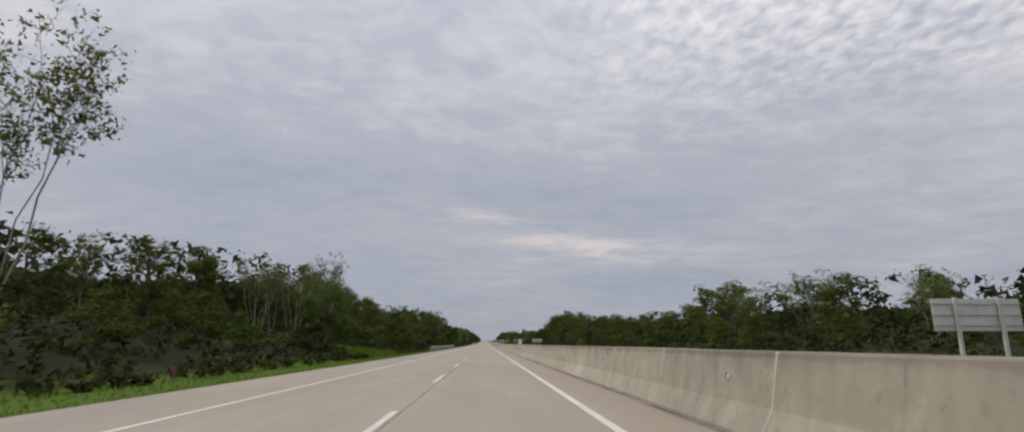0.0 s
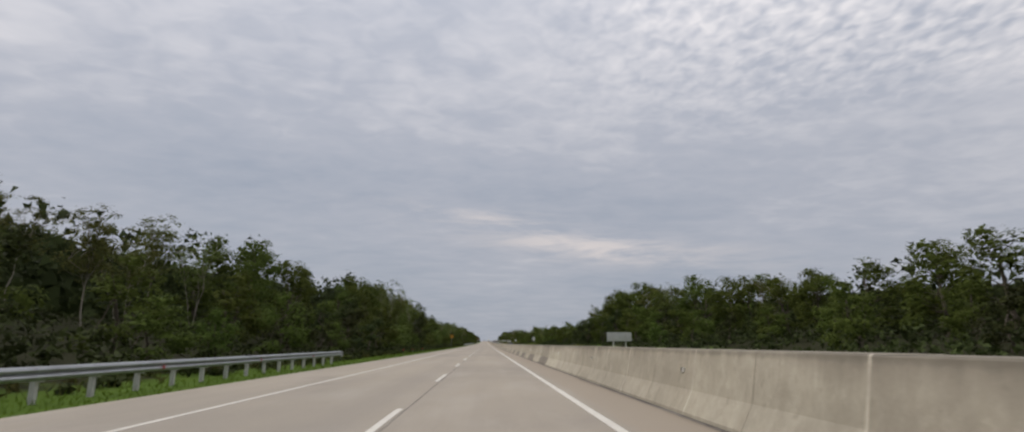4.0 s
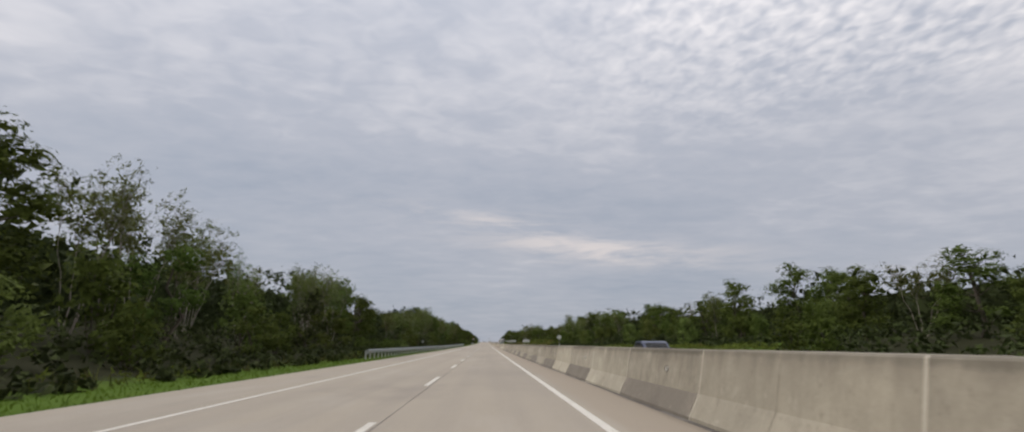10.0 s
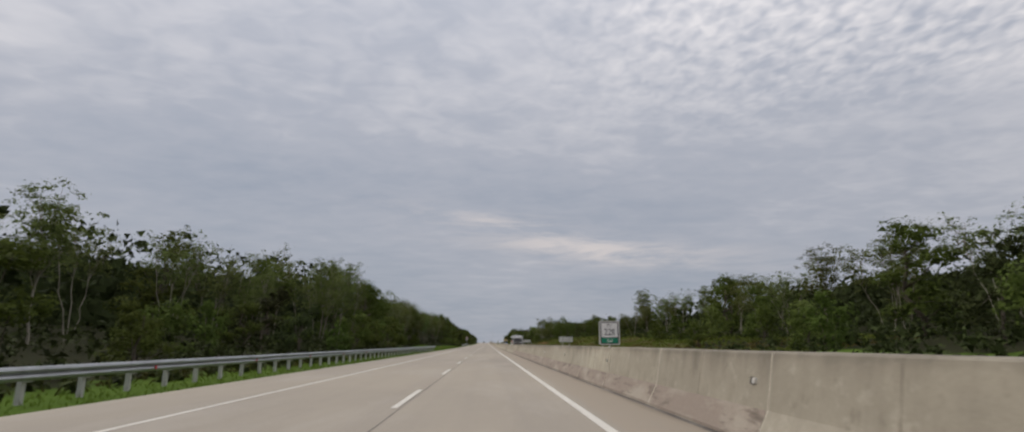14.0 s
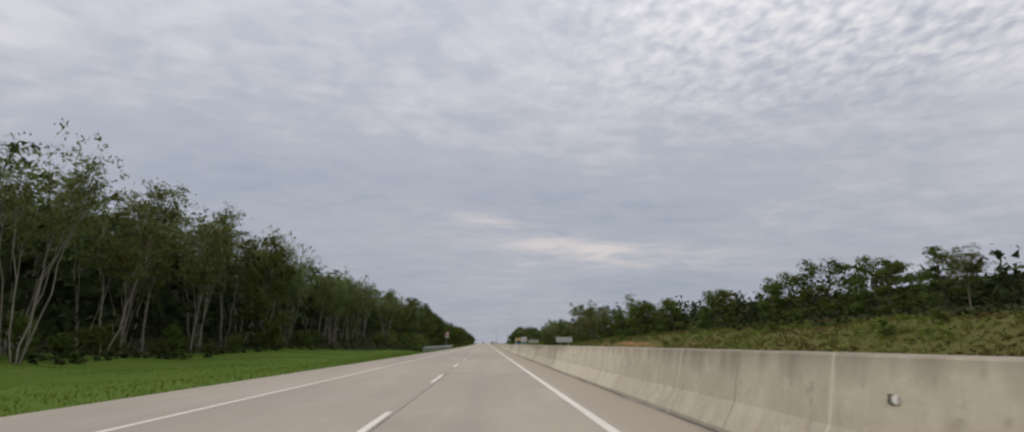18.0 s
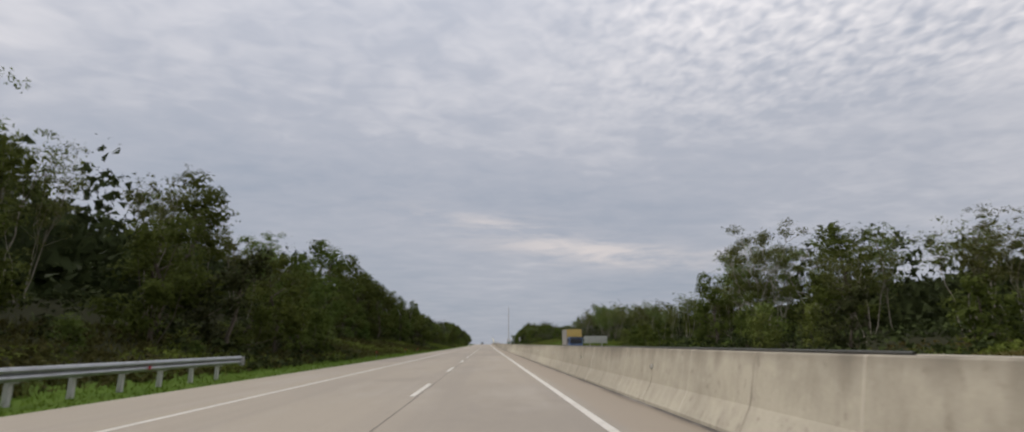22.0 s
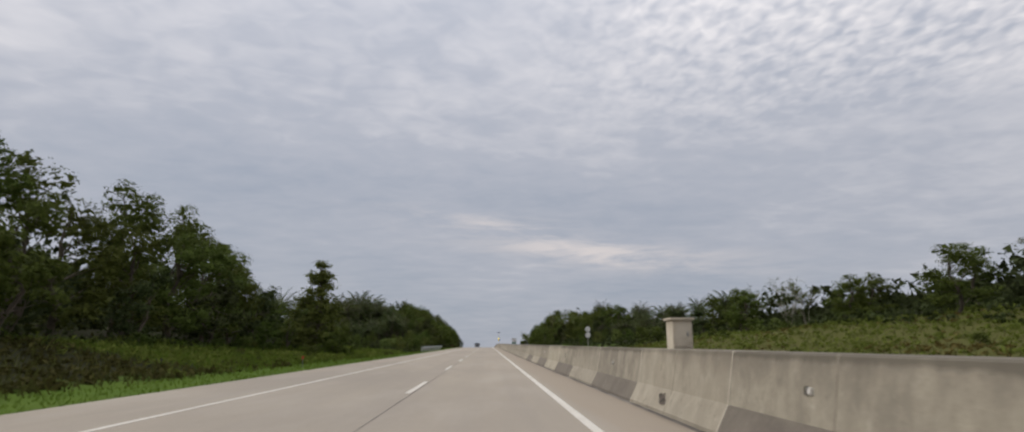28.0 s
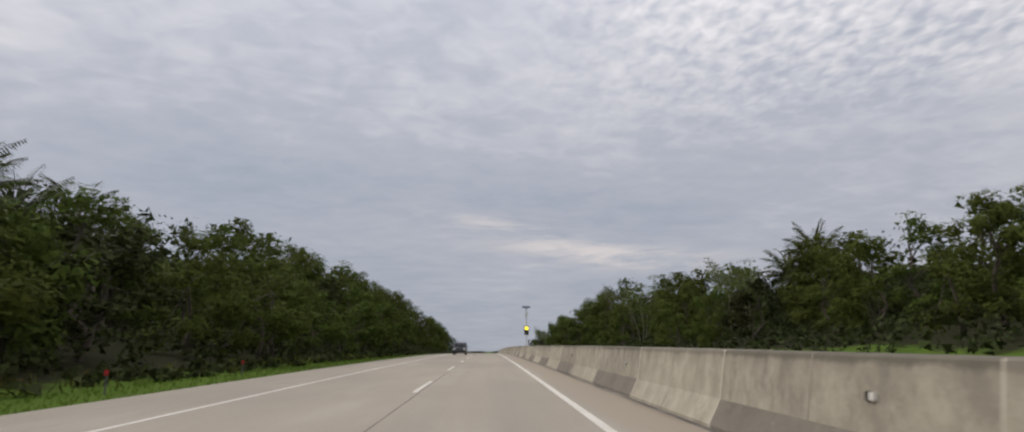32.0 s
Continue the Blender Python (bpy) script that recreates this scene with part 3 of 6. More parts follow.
# the painters' spacing wanders a little over the kilometre
WANDER_Y = (0, 90, 135, 243, 365, 550, 780, 857, 898, 925, 965, 1085, 1115, 1155, 1195, 1240)
WANDER = (0.0, -0.3, 0.7, 0.3, 0.0, 0.0, -0.2, -1.0, -1.4, -0.2, 0.0, -1.1, 0.8, 1.1, 2.1, 2.3)
bmd = bmesh.new()
box(bmd, -0.065, 0.065, 0, 4.7, 0.001, 0.007)
dash_me = bpy.data.meshes.new("lane_dash")
bmd.to_mesh(dash_me)
bmd.free()
dash_me.materials.append(M_LINE)
for k in range(-4, 124):
    y = FIRST + DASH * k
    y += float(np.interp(y, WANDER_Y, WANDER))
    for px, par in ((-1.83, road), (9.8, road_far)):
        piece("lane_dash", dash_me, par, pose(px, y, rz(y), slope(y + 2.3)))

# ---------------------------------------------------------------- the median barrier, in cast lengths of five metres
barrier = new("median_barrier")
barrier.matrix_basis = pose(0.22, 0, 0)
tagged(barrier, "stained grey concrete median safety barrier", "barrier", kind="structure")
PROFILE = [(3.27, 0.0), (3.27, 0.07), (3.465, 0.44), (3.60, 1.16), (3.62, 1.18), (4.36, 1.18), (4.38, 1.16), (4.515, 0.44), (4.71, 0.07), (4.71, 0.0)]
SEG_ME = []
for k in range(3):
    bms = prism(bmesh.new(), PROFILE, "y", 0.006, 4.994)
    SEG_ME.append(part("barrier_length", bms, M_CONC).data)
    bpy.data.objects.remove(bpy.data.objects["barrier_length"])
# faded dark paint on the sloping foot
bmp = bmesh.new()
q = [(3.262, 0.03, 0.01), (3.262, 4.97, 0.01), (3.264, 4.97, 0.072), (3.460, 4.97, 0.444), (3.460, 0.03, 0.444), (3.264, 0.03, 0.072)]
vs = [bmp.verts.new(p) for p in q]
bmp.faces.new((vs[0], vs[1], vs[2], vs[5]))
bmp.faces.new((vs[5], vs[2], vs[3], vs[4]))
bmesh.ops.recalc_face_normals(bmp, faces=bmp.faces)
bmesh.ops.solidify(bmp, geom=bmp.faces[:], thickness=-0.003)
PAINT_ME = part("foot_paint", bmp, M_CONC_DARK).data
bpy.data.objects.remove(bpy.data.objects["foot_paint"])
# where the foot is scoured by wheels, a rough brown face
WORN_ME = PAINT_ME.copy()
WORN_ME.name = "scoured_foot"
WORN_ME.materials[0] = M_WORN
# reflector: a white lens beside a dark bracket
bmr = box(bmesh.new(), -0.028, 0.028, -0.075, 0.015, -0.042, 0.042, 0.01)
REFL_ME = part("reflector", bmr, M_REFL).data
bpy.data.objects.remove(bpy.data.objects["reflector"])
bmr = box(bmesh.new(), -0.024, 0.02, 0.015, 0.07, -0.048, 0.048, 0.005)
BRK_ME = part("bracket", bmr, M_HOLE).data
bpy.data.objects.remove(bpy.data.objects["bracket"])
# hollows broken out of the foot
bmh = bmesh.new()
prism(bmh, [(-0.2, -0.12), (-0.09, -0.17), (0.04, -0.13), (0.1, -0.02), (0.19, 0.08), (0.16, 0.16), (0.05, 0.14), (-0.04, 0.19), (-0.08, 0.06), (-0.17, 0.0)], "x", -0.004, 0.03)
CHIP_ME = part("broken_edge", bmh, M_BROKEN).data
bpy.data.objects.remove(bpy.data.objects["broken_edge"])
# a pale mortar joint where two lengths meet, and a dirty control joint half way along each
SEAM = [(3.267, 0.0), (3.267, 0.072), (3.462, 0.442), (3.597, 1.162), (3.62, 1.183), (4.36, 1.183), (4.36, 1.17), (3.63, 1.17), (3.61, 1.16), (3.475, 0.44), (3.28, 0.07), (3.28, 0.0)]
SEAM_ME = part("mortar_joint", prism(bmesh.new(), SEAM, "y", -0.022, 0.022), M_MORTAR).data
bpy.data.objects.remove(bpy.data.objects["mortar_joint"])
GROOVE_ME = part("control_joint", prism(bmesh.new(), SEAM, "y", -0.011, 0.011), M_GROOVE).data
bpy.data.objects.remove(bpy.data.objects["control_joint"])
# the cast lengths are not quite alike: number of the joint, and where it stands along the road
JOINT_K = (-4, 55, 56, 57, 63, 70, 71, 72, 85, 108, 183, 191, 192, 193, 213, 284)
JOINT_Y = (-20.6, 276.17, 280.98, 286.08, 314.44, 352.83, 357.48, 362.74, 430.86, 545.64, 924.3, 964.59, 969.4, 975.2, 1078.2, 1436.8)
# how old and grimy the barrier is along the road
AGE_Y = (0, 234, 270, 364, 420, 486, 503, 540, 637, 702, 860, 890, 930, 984, 1040, 1079, 1144, 1300)
AGE = (0.45, 0.35, 0.15, 0.2, 0.95, 0.8, 0.04, 0.2, 0.5, 0.02, 0.1, 0.35, 0.08, 0.1, 0.4, 0.85, 0.95, 0.9)
CHIPS = (1193.5, 672.8, 508.8, 1081.1, 434.1, 431.9, 436.6)
PAINTED = ((185, 500), (945, 1120), (1205, 1320))
rng = random.Random(5)
for k in range(-4, 284):
    y, y2 = (float(np.interp(j, JOINT_K, JOINT_Y)) for j in (k, k + 1))
    seg = piece("barrier_length", SEG_ME[k % 3], barrier, pose(rng.uniform(-0.006, 0.006), y, rz(y) + rng.uniform(-0.012, 0.0), slope(y + 2.5)) @ Matrix.Diagonal((1, (y2 - y) / 5.0, 1, 1)))
    painted = any(a < y < b for a, b in PAINTED)
    age = float(np.interp(y, AGE_Y, AGE)) * rng.uniform(0.75, 1.25)
    if painted:
        age = max(age, rng.uniform(0.5, 0.75) if y < 600 else rng.uniform(0.25, 0.5)) if k % 2 == 0 else age * (0.9 if 420 < y < 500 else 0.5)
    seg.color = (min(1.0, age), 0.5, 0.5, 1)
    piece("mortar_joint", SEAM_ME, seg, label="pale mortar")
    piece("control_joint", GROOVE_ME, seg, pose(0, 2.5 + rng.uniform(-0.1, 0.1), 0), label="dirty groove")
    if k % 2 == 0 and painted:
        piece("foot_paint", PAINT_ME, seg, label="dark faded paint")
    if 541 < y < 612:
        piece("scoured_foot", WORN_ME, seg, label="rough brown scoured concrete")
    for chip in CHIPS:
        if y <= chip < y2:
            piece("broken_edge", CHIP_ME, seg, pose(3.368, (chip - y) * 5.0 / (y2 - y), 0.256, 0, 27.8) @ Matrix.Diagonal((1, rng.uniform(1.3, 2.0), rng.uniform(0.5, 0.85), 1)), label="broken dark hollow in the foot")
for k in range(-2, 142):
    y = 6.1 + 10.0 * k
    piece("reflector", REFL_ME, barrier, pose(3.525, y, rz(y) + 0.78, 0, 9), "white reflector")
    piece("bracket", BRK_ME, barrier, pose(3.525, y, rz(y) + 0.78, 0, 9), "dark bracket")

# ---------------------------------------------------------------- guard rails on the verge
W_BEAM = [(0.0, 0.0), (0.05, 0.03), (0.08, 0.08), (0.05, 0.13), (0.0, 0.16), (0.05, 0.19), (0.08, 0.24), (0.05, 0.29), (0.0, 0.32)]


def w_beam_mesh(name, length):
    o = [(a, b) for a, b in W_BEAM] + [(a - 0.012, b) for a, b in W_BEAM[::-1]]
    ob = part(name, prism(bmesh.new(), o, "y", 0, length), M_STEEL)
    me = ob.data
    bpy.data.objects.remove(ob)
    return me


def kept_mesh(name, bm, mat):
    ob = part(name, bm, mat)
    me = ob.data
    bpy.data.objects.remove(ob)
    return me


BEAM_ME = w_beam_mesh("beam", 4.02)
POST_ME = kept_mesh("post", box(bmesh.new(), -0.10, 0.02, -0.07, 0.07, -0.5, 0.66, 0.012), M_POSTC)
BLOCK_ME = kept_mesh("spacer", box(bmesh.new(), 0.02, 0.13, -0.09, 0.09, 0.40, 0.70, 0.01), M_POSTC)
RREF_ME = kept_mesh("red_reflector", box(bmesh.new(), 0.19, 0.215, -0.05, 0.05, 0.48, 0.60, 0.01), M_RED)
END_ME = kept_mesh("end_cap", cyl(bmesh.new(), (0.12, 0, 0.36), (0.12, 0, 0.71), 0.10, n=14), M_STEEL)


def guard_rail(y0, y1):
    root = empty("guard_rail", -10.35, y0)
    tagged(root, "galvanised steel guard rail on short grey posts", "guard rail", "guard rails beside the verge")
    n = int(round((y1 - y0) / 4.0))
    for i in range(n):
        y = 4.0 * i
        s = slope(y0 + y + 2)
        dz = rz(y0 + y) - rz(y0) + 0.04
        piece("beam", BEAM_ME, root, pose(0.13, y, dz + 0.42, s))
        for j in (0, 1):
            dzj = rz(y0 + y + 2 * j) - rz(y0) + 0.03
            piece("post", POST_ME, root, pose(0, y + 2 * j + 0.3, dzj))
            piece("spacer", BLOCK_ME, root, pose(0, y + 2 * j + 0.3, dzj))
        if i % 2 == 0:
            piece("red_reflector", RREF_ME, root, pose(0.02, y + 1.2, dz))
    for y in (0.0, 4.0 * n):
        piece("end_cap", END_ME, root, pose(0.06, y, rz(y0 + y) - rz(y0) + 0.04))
    return root


for a, b in ((116.4, 198.0), (435.6, 656), (788, 868.4), (1165.7, 1205.7)):
    guard_rail(a, b)

# ---------------------------------------------------------------- guide posts with red reflectors


def guide_post(x, y, lean):
    root = empty("guide_post", x, y, float(ground_z(x, y)), 0, lean)
    tagged(root, "thin guide post with a red reflector in the grass", "guide post", "guide posts along the verge")
    part("post", box(bmesh.new(), -0.02, 0.02, -0.015, 0.015, -0.2, 0.62, 0.006), M_CASEP, root)
    part("reflector", box(bmesh.new(), -0.055, 0.055, -0.035, -0.012, 0.50, 0.64, 0.01), M_RED, root, "red reflector")


for i, y in enumerate((26.1, 226.3, 236.7, 246.5, 375.4, 386.5, 666.0, 897.5, 917.6, 927.6, 1063.0, 1104.0, 1236.7, 1245.7)):
    guide_post(-9.9 - 0.15 * (i % 3), y, (-1) ** i * 2.0)

# ---------------------------------------------------------------- writing


def text_mesh(body, height, mat, depth=0.002):
    cu = bpy.data.curves.new("writing", "FONT")
    cu.body, cu.size, cu.align_x, cu.align_y, cu.extrude = body, height / 0.69, "CENTER", "BOTTOM_BASELINE", depth
    ob = new("writing", cu)
    bpy.context.view_layer.update()
    me = bpy.data.meshes.new_from_object(ob.evaluated_get(bpy.context.evaluated_depsgraph_get()))
    bpy.data.objects.remove(ob)
    me.materials.clear()
    me.materials.append(mat)
    return me


def upright(x, y, z, sx=1.0):
    """Writing laid in the x-z plane, read from the near side."""
    return pose(x, y, z, 90) @ Matrix.Diagonal((sx, 1, 1, 1))


def rounded(bm, w, h, r, y0, y1, cx=0.0, cz=0.0, n=5):
    pts = []
    for qx, qz, a0 in ((1, 1, 0), (-1, 1, 90), (-1, -1, 180), (1, -1, 270)):
        for i in range(n + 1):
            a = radians(a0 + 90 * i / n)
            pts.append((cx + qx * (w / 2 - r) + r * math.cos(a), cz + qz * (h / 2 - r) + r * math.sin(a)))
    return prism(bm, pts, "y", y0, y1)


def km_sign(y, km, metres):
    root = empty("kilometre_sign", 4.2, y, rz(y) + 1.166, -2)
    tagged(root, "white and green kilometre sign with a grey frame on the barrier", "road sign", "kilometre signs on the median")
    part("post", cyl(bmesh.new(), (0, 0.05, -0.02), (0, 0.05, 0.6), 0.03), M_GREYPOST, root)
    part("frame", rounded(bmesh.new(), 0.70, 0.80, 0.06, 0.0, 0.035, 0, 0.47), M_GREYPOST, root, "grey metal frame")
    part("border", rounded(bmesh.new(), 0.61, 0.71, 0.03, -0.006, 0.001, 0, 0.47), M_BLACK, root, "black border")
    part("white_panel", rounded(bmesh.new(), 0.55, 0.475, 0.012, -0.010, -0.005, 0, 0.565), M_WHITE, root, "white panel")
    part("green_panel", rounded(bmesh.new(), 0.55, 0.165, 0.012, -0.010, -0.005, 0, 0.225), M_GREEN, root, "green panel")
    piece("letters", text_mesh("KM", 0.085, M_BLACK), root, upright(0, -0.012, 0.685, 0.85), "black letters")
    piece("numerals", text_mesh(km, 0.215, M_BLACK), root, upright(0, -0.012, 0.40, 0.78), "black numerals")
    piece("numerals", text_mesh(metres, 0.105, M_WHITE), root, upright(0, -0.012, 0.172, 0.8), "white numerals")


for i, (km, metres) in enumerate((("228", "200"), ("228", "400"), ("228", "600"), ("228", "800"), ("229", "000"), ("229", "200"))):
    km_sign(157.8 + 200 * i, km, metres)

# ---------------------------------------------------------------- signs seen from the back, beyond the far carriageway


def sign_board(y, w=4.6, top=2.95, h=1.35, turn=0.0, mat=M_GREYB):
    g = float(ground_over(21, y))
    root = empty("sign_board", 18.7 + w / 2, y, rz(y) + g, turn)
    tagged(root, "large pale grey board sign seen from behind on two posts" if mat is M_WHITE else "large grey board sign seen from behind on two posts", "sign board", "boards beside the far carriageway")
    t = top - g
    for i in range(4):
        part("panel", box(bmesh.new(), -w / 2 + i * w / 4 + 0.008, -w / 2 + (i + 1) * w / 4 - 0.008, 0.0, 0.03, t - h, t, 0.004), mat, root)
    for z in (t - h * 0.82, t - h * 0.5, t - h * 0.16):
        part("rail", box(bmesh.new(), -w / 2, w / 2, -0.045, -0.002, z - 0.03, z + 0.03, 0.006), M_GREYPOST, root, "cross rail")
    for s in (-1, 1):
        part("post", box(bmesh.new(), s * w * 0.25 - 0.07, s * w * 0.25 + 0.07, -0.17, -0.047, -0.5, t + 0.04, 0.01), M_GREYPOST, root)


for y, top, w in ((30.7, 3.15, 3.9), (246.1, 2.98, 3.9), (690.0, 2.96, 3.5), (850.3, 2.9, 4.4), (956.8, 2.7, 4.6)):
    sign_board(y, w, top, mat=M_WHITE if 600 < y < 900 else M_GREYB)


def disc_sign(x, y, discs, plate=None):
    g = float(ground_over(x, y))
    root = empty("disc_sign", x, y, rz(y) + g, 4)
    tagged(root, "round pale sign seen from behind on a thin post", "road sign", "round signs beside the far carriageway")
    top = max(discs)
    part("post", cyl(bmesh.new(), (0, 0, -0.4), (0, 0, top - g + 0.3), 0.035), M_GREYPOST, root)
    for z in discs:
        d = part("disc", cyl(bmesh.new(), (0, 0.035, z - g), (0, 0.055, z - g), 0.48, n=28), M_WHITE, root, "pale bare disc")
        part("brace", box(bmesh.new(), -0.38, 0.38, 0.012, 0.035, z - g - 0.03, z - g + 0.03, 0.004), M_GREYPOST, d)
    if plate:
        part("plate", box(bmesh.new(), -0.48, 0.48, 0.03, 0.05, plate - g - 0.17, plate - g + 0.17, 0.01), M_GREYB, root, "small grey plate")


disc_sign(18.6, 387.0, (3.1,), 2.3)
disc_sign(18.2, 1174.8, (3.8, 2.76))


def diamond(bm, half, y0, y1, z):
    return prism(bm, [(half, z), (0, z + half), (-half, z), (0, z - half)], "y", y0, y1)


def diamond_back(x, y, z):
    g = float(ground_over(x, y))
    root = empty("diamond_sign", x, y, rz(y) + g, 3)
    tagged(root, "pale diamond sign seen from behind on a thin post", "road sign")
    part("post", cyl(bmesh.new(), (0, 0, -0.4), (0, 0, z - g + 0.5), 0.035), M_GREYPOST, root)
    p = part("plate", diamond(bmesh.new(), 0.68, 0.036, 0.052, z - g), M_WHITE, root, "pale bare plate")
    for dz in (-0.22, 0.22):
        part("brace", box(bmesh.new(), -0.36, 0.36, 0.014, 0.036, z - g + dz - 0.025, z - g + dz + 0.025, 0.004), M_GREYPOST, p)


diamond_back(18.9, 536.9, 2.85)

# ---------------------------------------------------------------- signs on the near verge


def steep_sign(x, y):
    root = empty("warning_sign", x, y, float(ground_z(x, y)), 0)
    root.matrix_basis = pose(x, y, float(ground_z(x, y)), 0, 4, -3)
    tagged(root, "amber diamond warning sign with a black slope on a leaning post", "road sign")
    part("post", cyl(bmesh.new(), (0, 0.04, -0.4), (0, 0.04, 3.7), 0.035), M_GREYPOST, root)
    part("rim", diamond(bmesh.new(), 0.63, -0.004, 0.02, 3.42), M_BLACK, root, "black rim")
    part("plate", diamond(bmesh.new(), 0.60, -0.010, -0.003, 3.42), M_YELLOW, root, "amber plate")
    part("slope_mark", prism(bmesh.new(), [(-0.30, 3.28), (0.30, 3.28), (0.30, 3.50)], "y", -0.014, -0.009), M_BLACK, root, "black wedge")
    part("vehicle_mark", prism(bmesh.new(), [(-0.2, 3.42), (0.16, 3.55), (0.12, 3.66), (-0.23, 3.53)], "y", -0.014, -0.009), M_BLACK, root, "black vehicle shape")


steep_sign(-10.9, 336.8)


def no_stopping(x, y):
    root = empty("no_stopping_sign", x, y)
    root.matrix_basis = pose(x, y, float(ground_z(x, y)), 0, 3.5, -3)
    tagged(root, "round red and white no stopping sign over a white plate", "road sign")
    part("post", cyl(bmesh.new(), (0, 0.05, -0.4), (0, 0.05, 4.1), 0.035), M_GREYPOST, root)
    z = 3.80
    part("ring", cyl(bmesh.new(), (0, 0.0, z), (0, 0.02, z), 0.53, n=36), M_RED, root, "red ring")
    part("face", cyl(bmesh.new(), (0, -0.005, z), (0, 0.001, z), 0.42, n=36), M_WHITE, root, "white face")
    me = text_mesh("S", 0.56, M_BLACK, 0.003)
    piece("letter", me, root, upright(0, -0.008, z - 0.28, 1.05), "black letter")
    bm = box(bmesh.new(), -0.45, 0.45, -0.012, -0.008, -0.05, 0.05)
    bmesh.ops.transform(bm, matrix=pose(0, 0, z, 0, 45), verts=bm.verts)
    part("slash", bm, M_RED, root, "red slash")
    part("plate", box(bmesh.new(), -0.50, 0.50, 0.0, 0.018, 2.82, 3.22, 0.01), M_WHITE, root, "white plate")
    for i, (a, b) in enumerate(((-0.4, 0.38), (-0.36, 0.4), (-0.3, 0.28))):
        part("writing_bar", box(bmesh.new(), a, b, -0.004, 0.001, 3.10 - i * 0.11, 3.14 - i * 0.11), M_BLACK, root)


no_stopping(-10.6, 845.6)


def utility_box(x, y):
    root = empty("utility_box", x, y, float(ground_z(x, y)))
    tagged(root, "small white box on a post at the wood's edge", "utility box")
    part("post", cyl(bmesh.new(), (0, 0, -0.3), (0, 0, 1.3), 0.05), M_GREYPOST, root)
    b = part("case", box(bmesh.new(), -0.26, 0.26, -0.2, 0.2, 1.2, 2.1, 0.02), M_WHITE, root)
    part("lid", box(bmesh.new(), -0.31, 0.31, -0.25, 0.25, 2.1, 2.16, 0.015), M_GREYPOST, root)
    part("door", box(bmesh.new(), -0.2, 0.2, -0.215, -0.2, 1.28, 2.02, 0.006), M_WHITE, b)


utility_box(-17.7, 549.9)

M_RUST = material("rusted_painted_steel", (0.42, 0.36, 0.30), 0.8, spots=[((0.26, 0.10, 0.045), 1.8, 0.38, 0.6, 0.95), ((0.38, 0.18, 0.08), 5, 0.5, 0.7, 0.8)], grain=(12, 0.15), bump=0.3, bump_scale=20)
M_BEIGE = material("beige_painted_steel", (0.52, 0.47, 0.38), 0.75, spots=[((0.38, 0.33, 0.26), 1.8, 0.45, 0.65, 0.8)], grain=(10, 0.1))


def median_cabinet(y, mat, label, h=0.62, w=0.46):
    root = empty("median_cabinet", 4.2, y, rz(y) + 1.166)
    tagged(root, label, "cabinet")
    bm = box(bmesh.new(), -w / 2, w / 2, -0.22, 0.22, 0.0, h, 0.012)
    b = part("case", bm, mat, root)
    part("lid", box(bmesh.new(), -w / 2 - 0.05, w / 2 + 0.05, -0.28, 0.28, h, h + 0.05, 0.015), M_BEIGE, root, "overhanging lid")
    part("door", box(bmesh.new(), -w / 2 + 0.05, w / 2 - 0.05, -0.232, -0.22, 0.06, h - 0.06, 0.004), mat, b)
    part("handle", box(bmesh.new(), w / 2 - 0.12, w / 2 - 0.09, -0.255, -0.23, h * 0.45, h * 0.6, 0.004), M_STEEL, b)


median_cabinet(81.1, M_WHITE, "white steel cabinet standing on the median barrier")
median_cabinet(960.33, M_RUST, "rusty steel cabinet with a lid on the barrier", 0.46, 0.5)
median_cabinet(1081.7, M_BEIGE, "beige steel cabinet with a lid on the barrier", 0.58, 0.40)

mast = empty("lamp_mast", 4.2, 958.9, rz(958.9) + 1.166)
tagged(mast, "tall thin grey mast standing on the median barrier", "mast")
part("pole", cyl(bmesh.new(), (0, 0, 0), (0, 0, 7.1), 0.075, 0.045, 12), M_GREYPOST, mast)
part("foot_plate", box(bmesh.new(), -0.16, 0.16, -0.16, 0.16, 0, 0.03, 0.005), M_STEEL, mast)
part("tip", cyl(bmesh.new(), (0, 0, 7.1), (0, 0, 7.25), 0.06, 0.02, 12), M_STEEL, mast)

M_AMBER = material("lit_amber_lens", (0.8, 0.6, 0.05), 0.4, glow=((1.0, 0.78, 0.05), 2.2))
M_CASE = material("dark_signal_housing", (0.05, 0.05, 0.045), 0.6)
M_PANEL = material("dark_solar_panel", (0.03, 0.04, 0.07), 0.25)
signal = empty("warning_light", 4.35, 1285.7, rz(1285.7) + 1.166)
tagged(signal, "flashing amber warning light with a solar panel on a post", "warning light")
part("post", cyl(bmesh.new(), (0, 0, 0), (0, 0, 4.2), 0.05, n=12), M_GREYPOST, signal)
hs = part("housing", box(bmesh.new(), -0.24, 0.24, -0.22, -0.03, 1.2, 2.15, 0.03), M_CASE, signal, "dark housing")
part("lens", cyl(bmesh.new(), (0, -0.26, 1.90), (0, -0.21, 1.90), 0.19, n=24), M_AMBER, hs, "lit amber lens")
part("lens", cyl(bmesh.new(), (0, -0.26, 1.45), (0, -0.21, 1.45), 0.19, n=24), M_CASE, hs, "unlit dark lens")
for z in (1.90, 1.45):
    part("hood", box(bmesh.new(), -0.2, 0.2, -0.42, -0.22, z + 0.19, z + 0.205), M_CASE, hs)
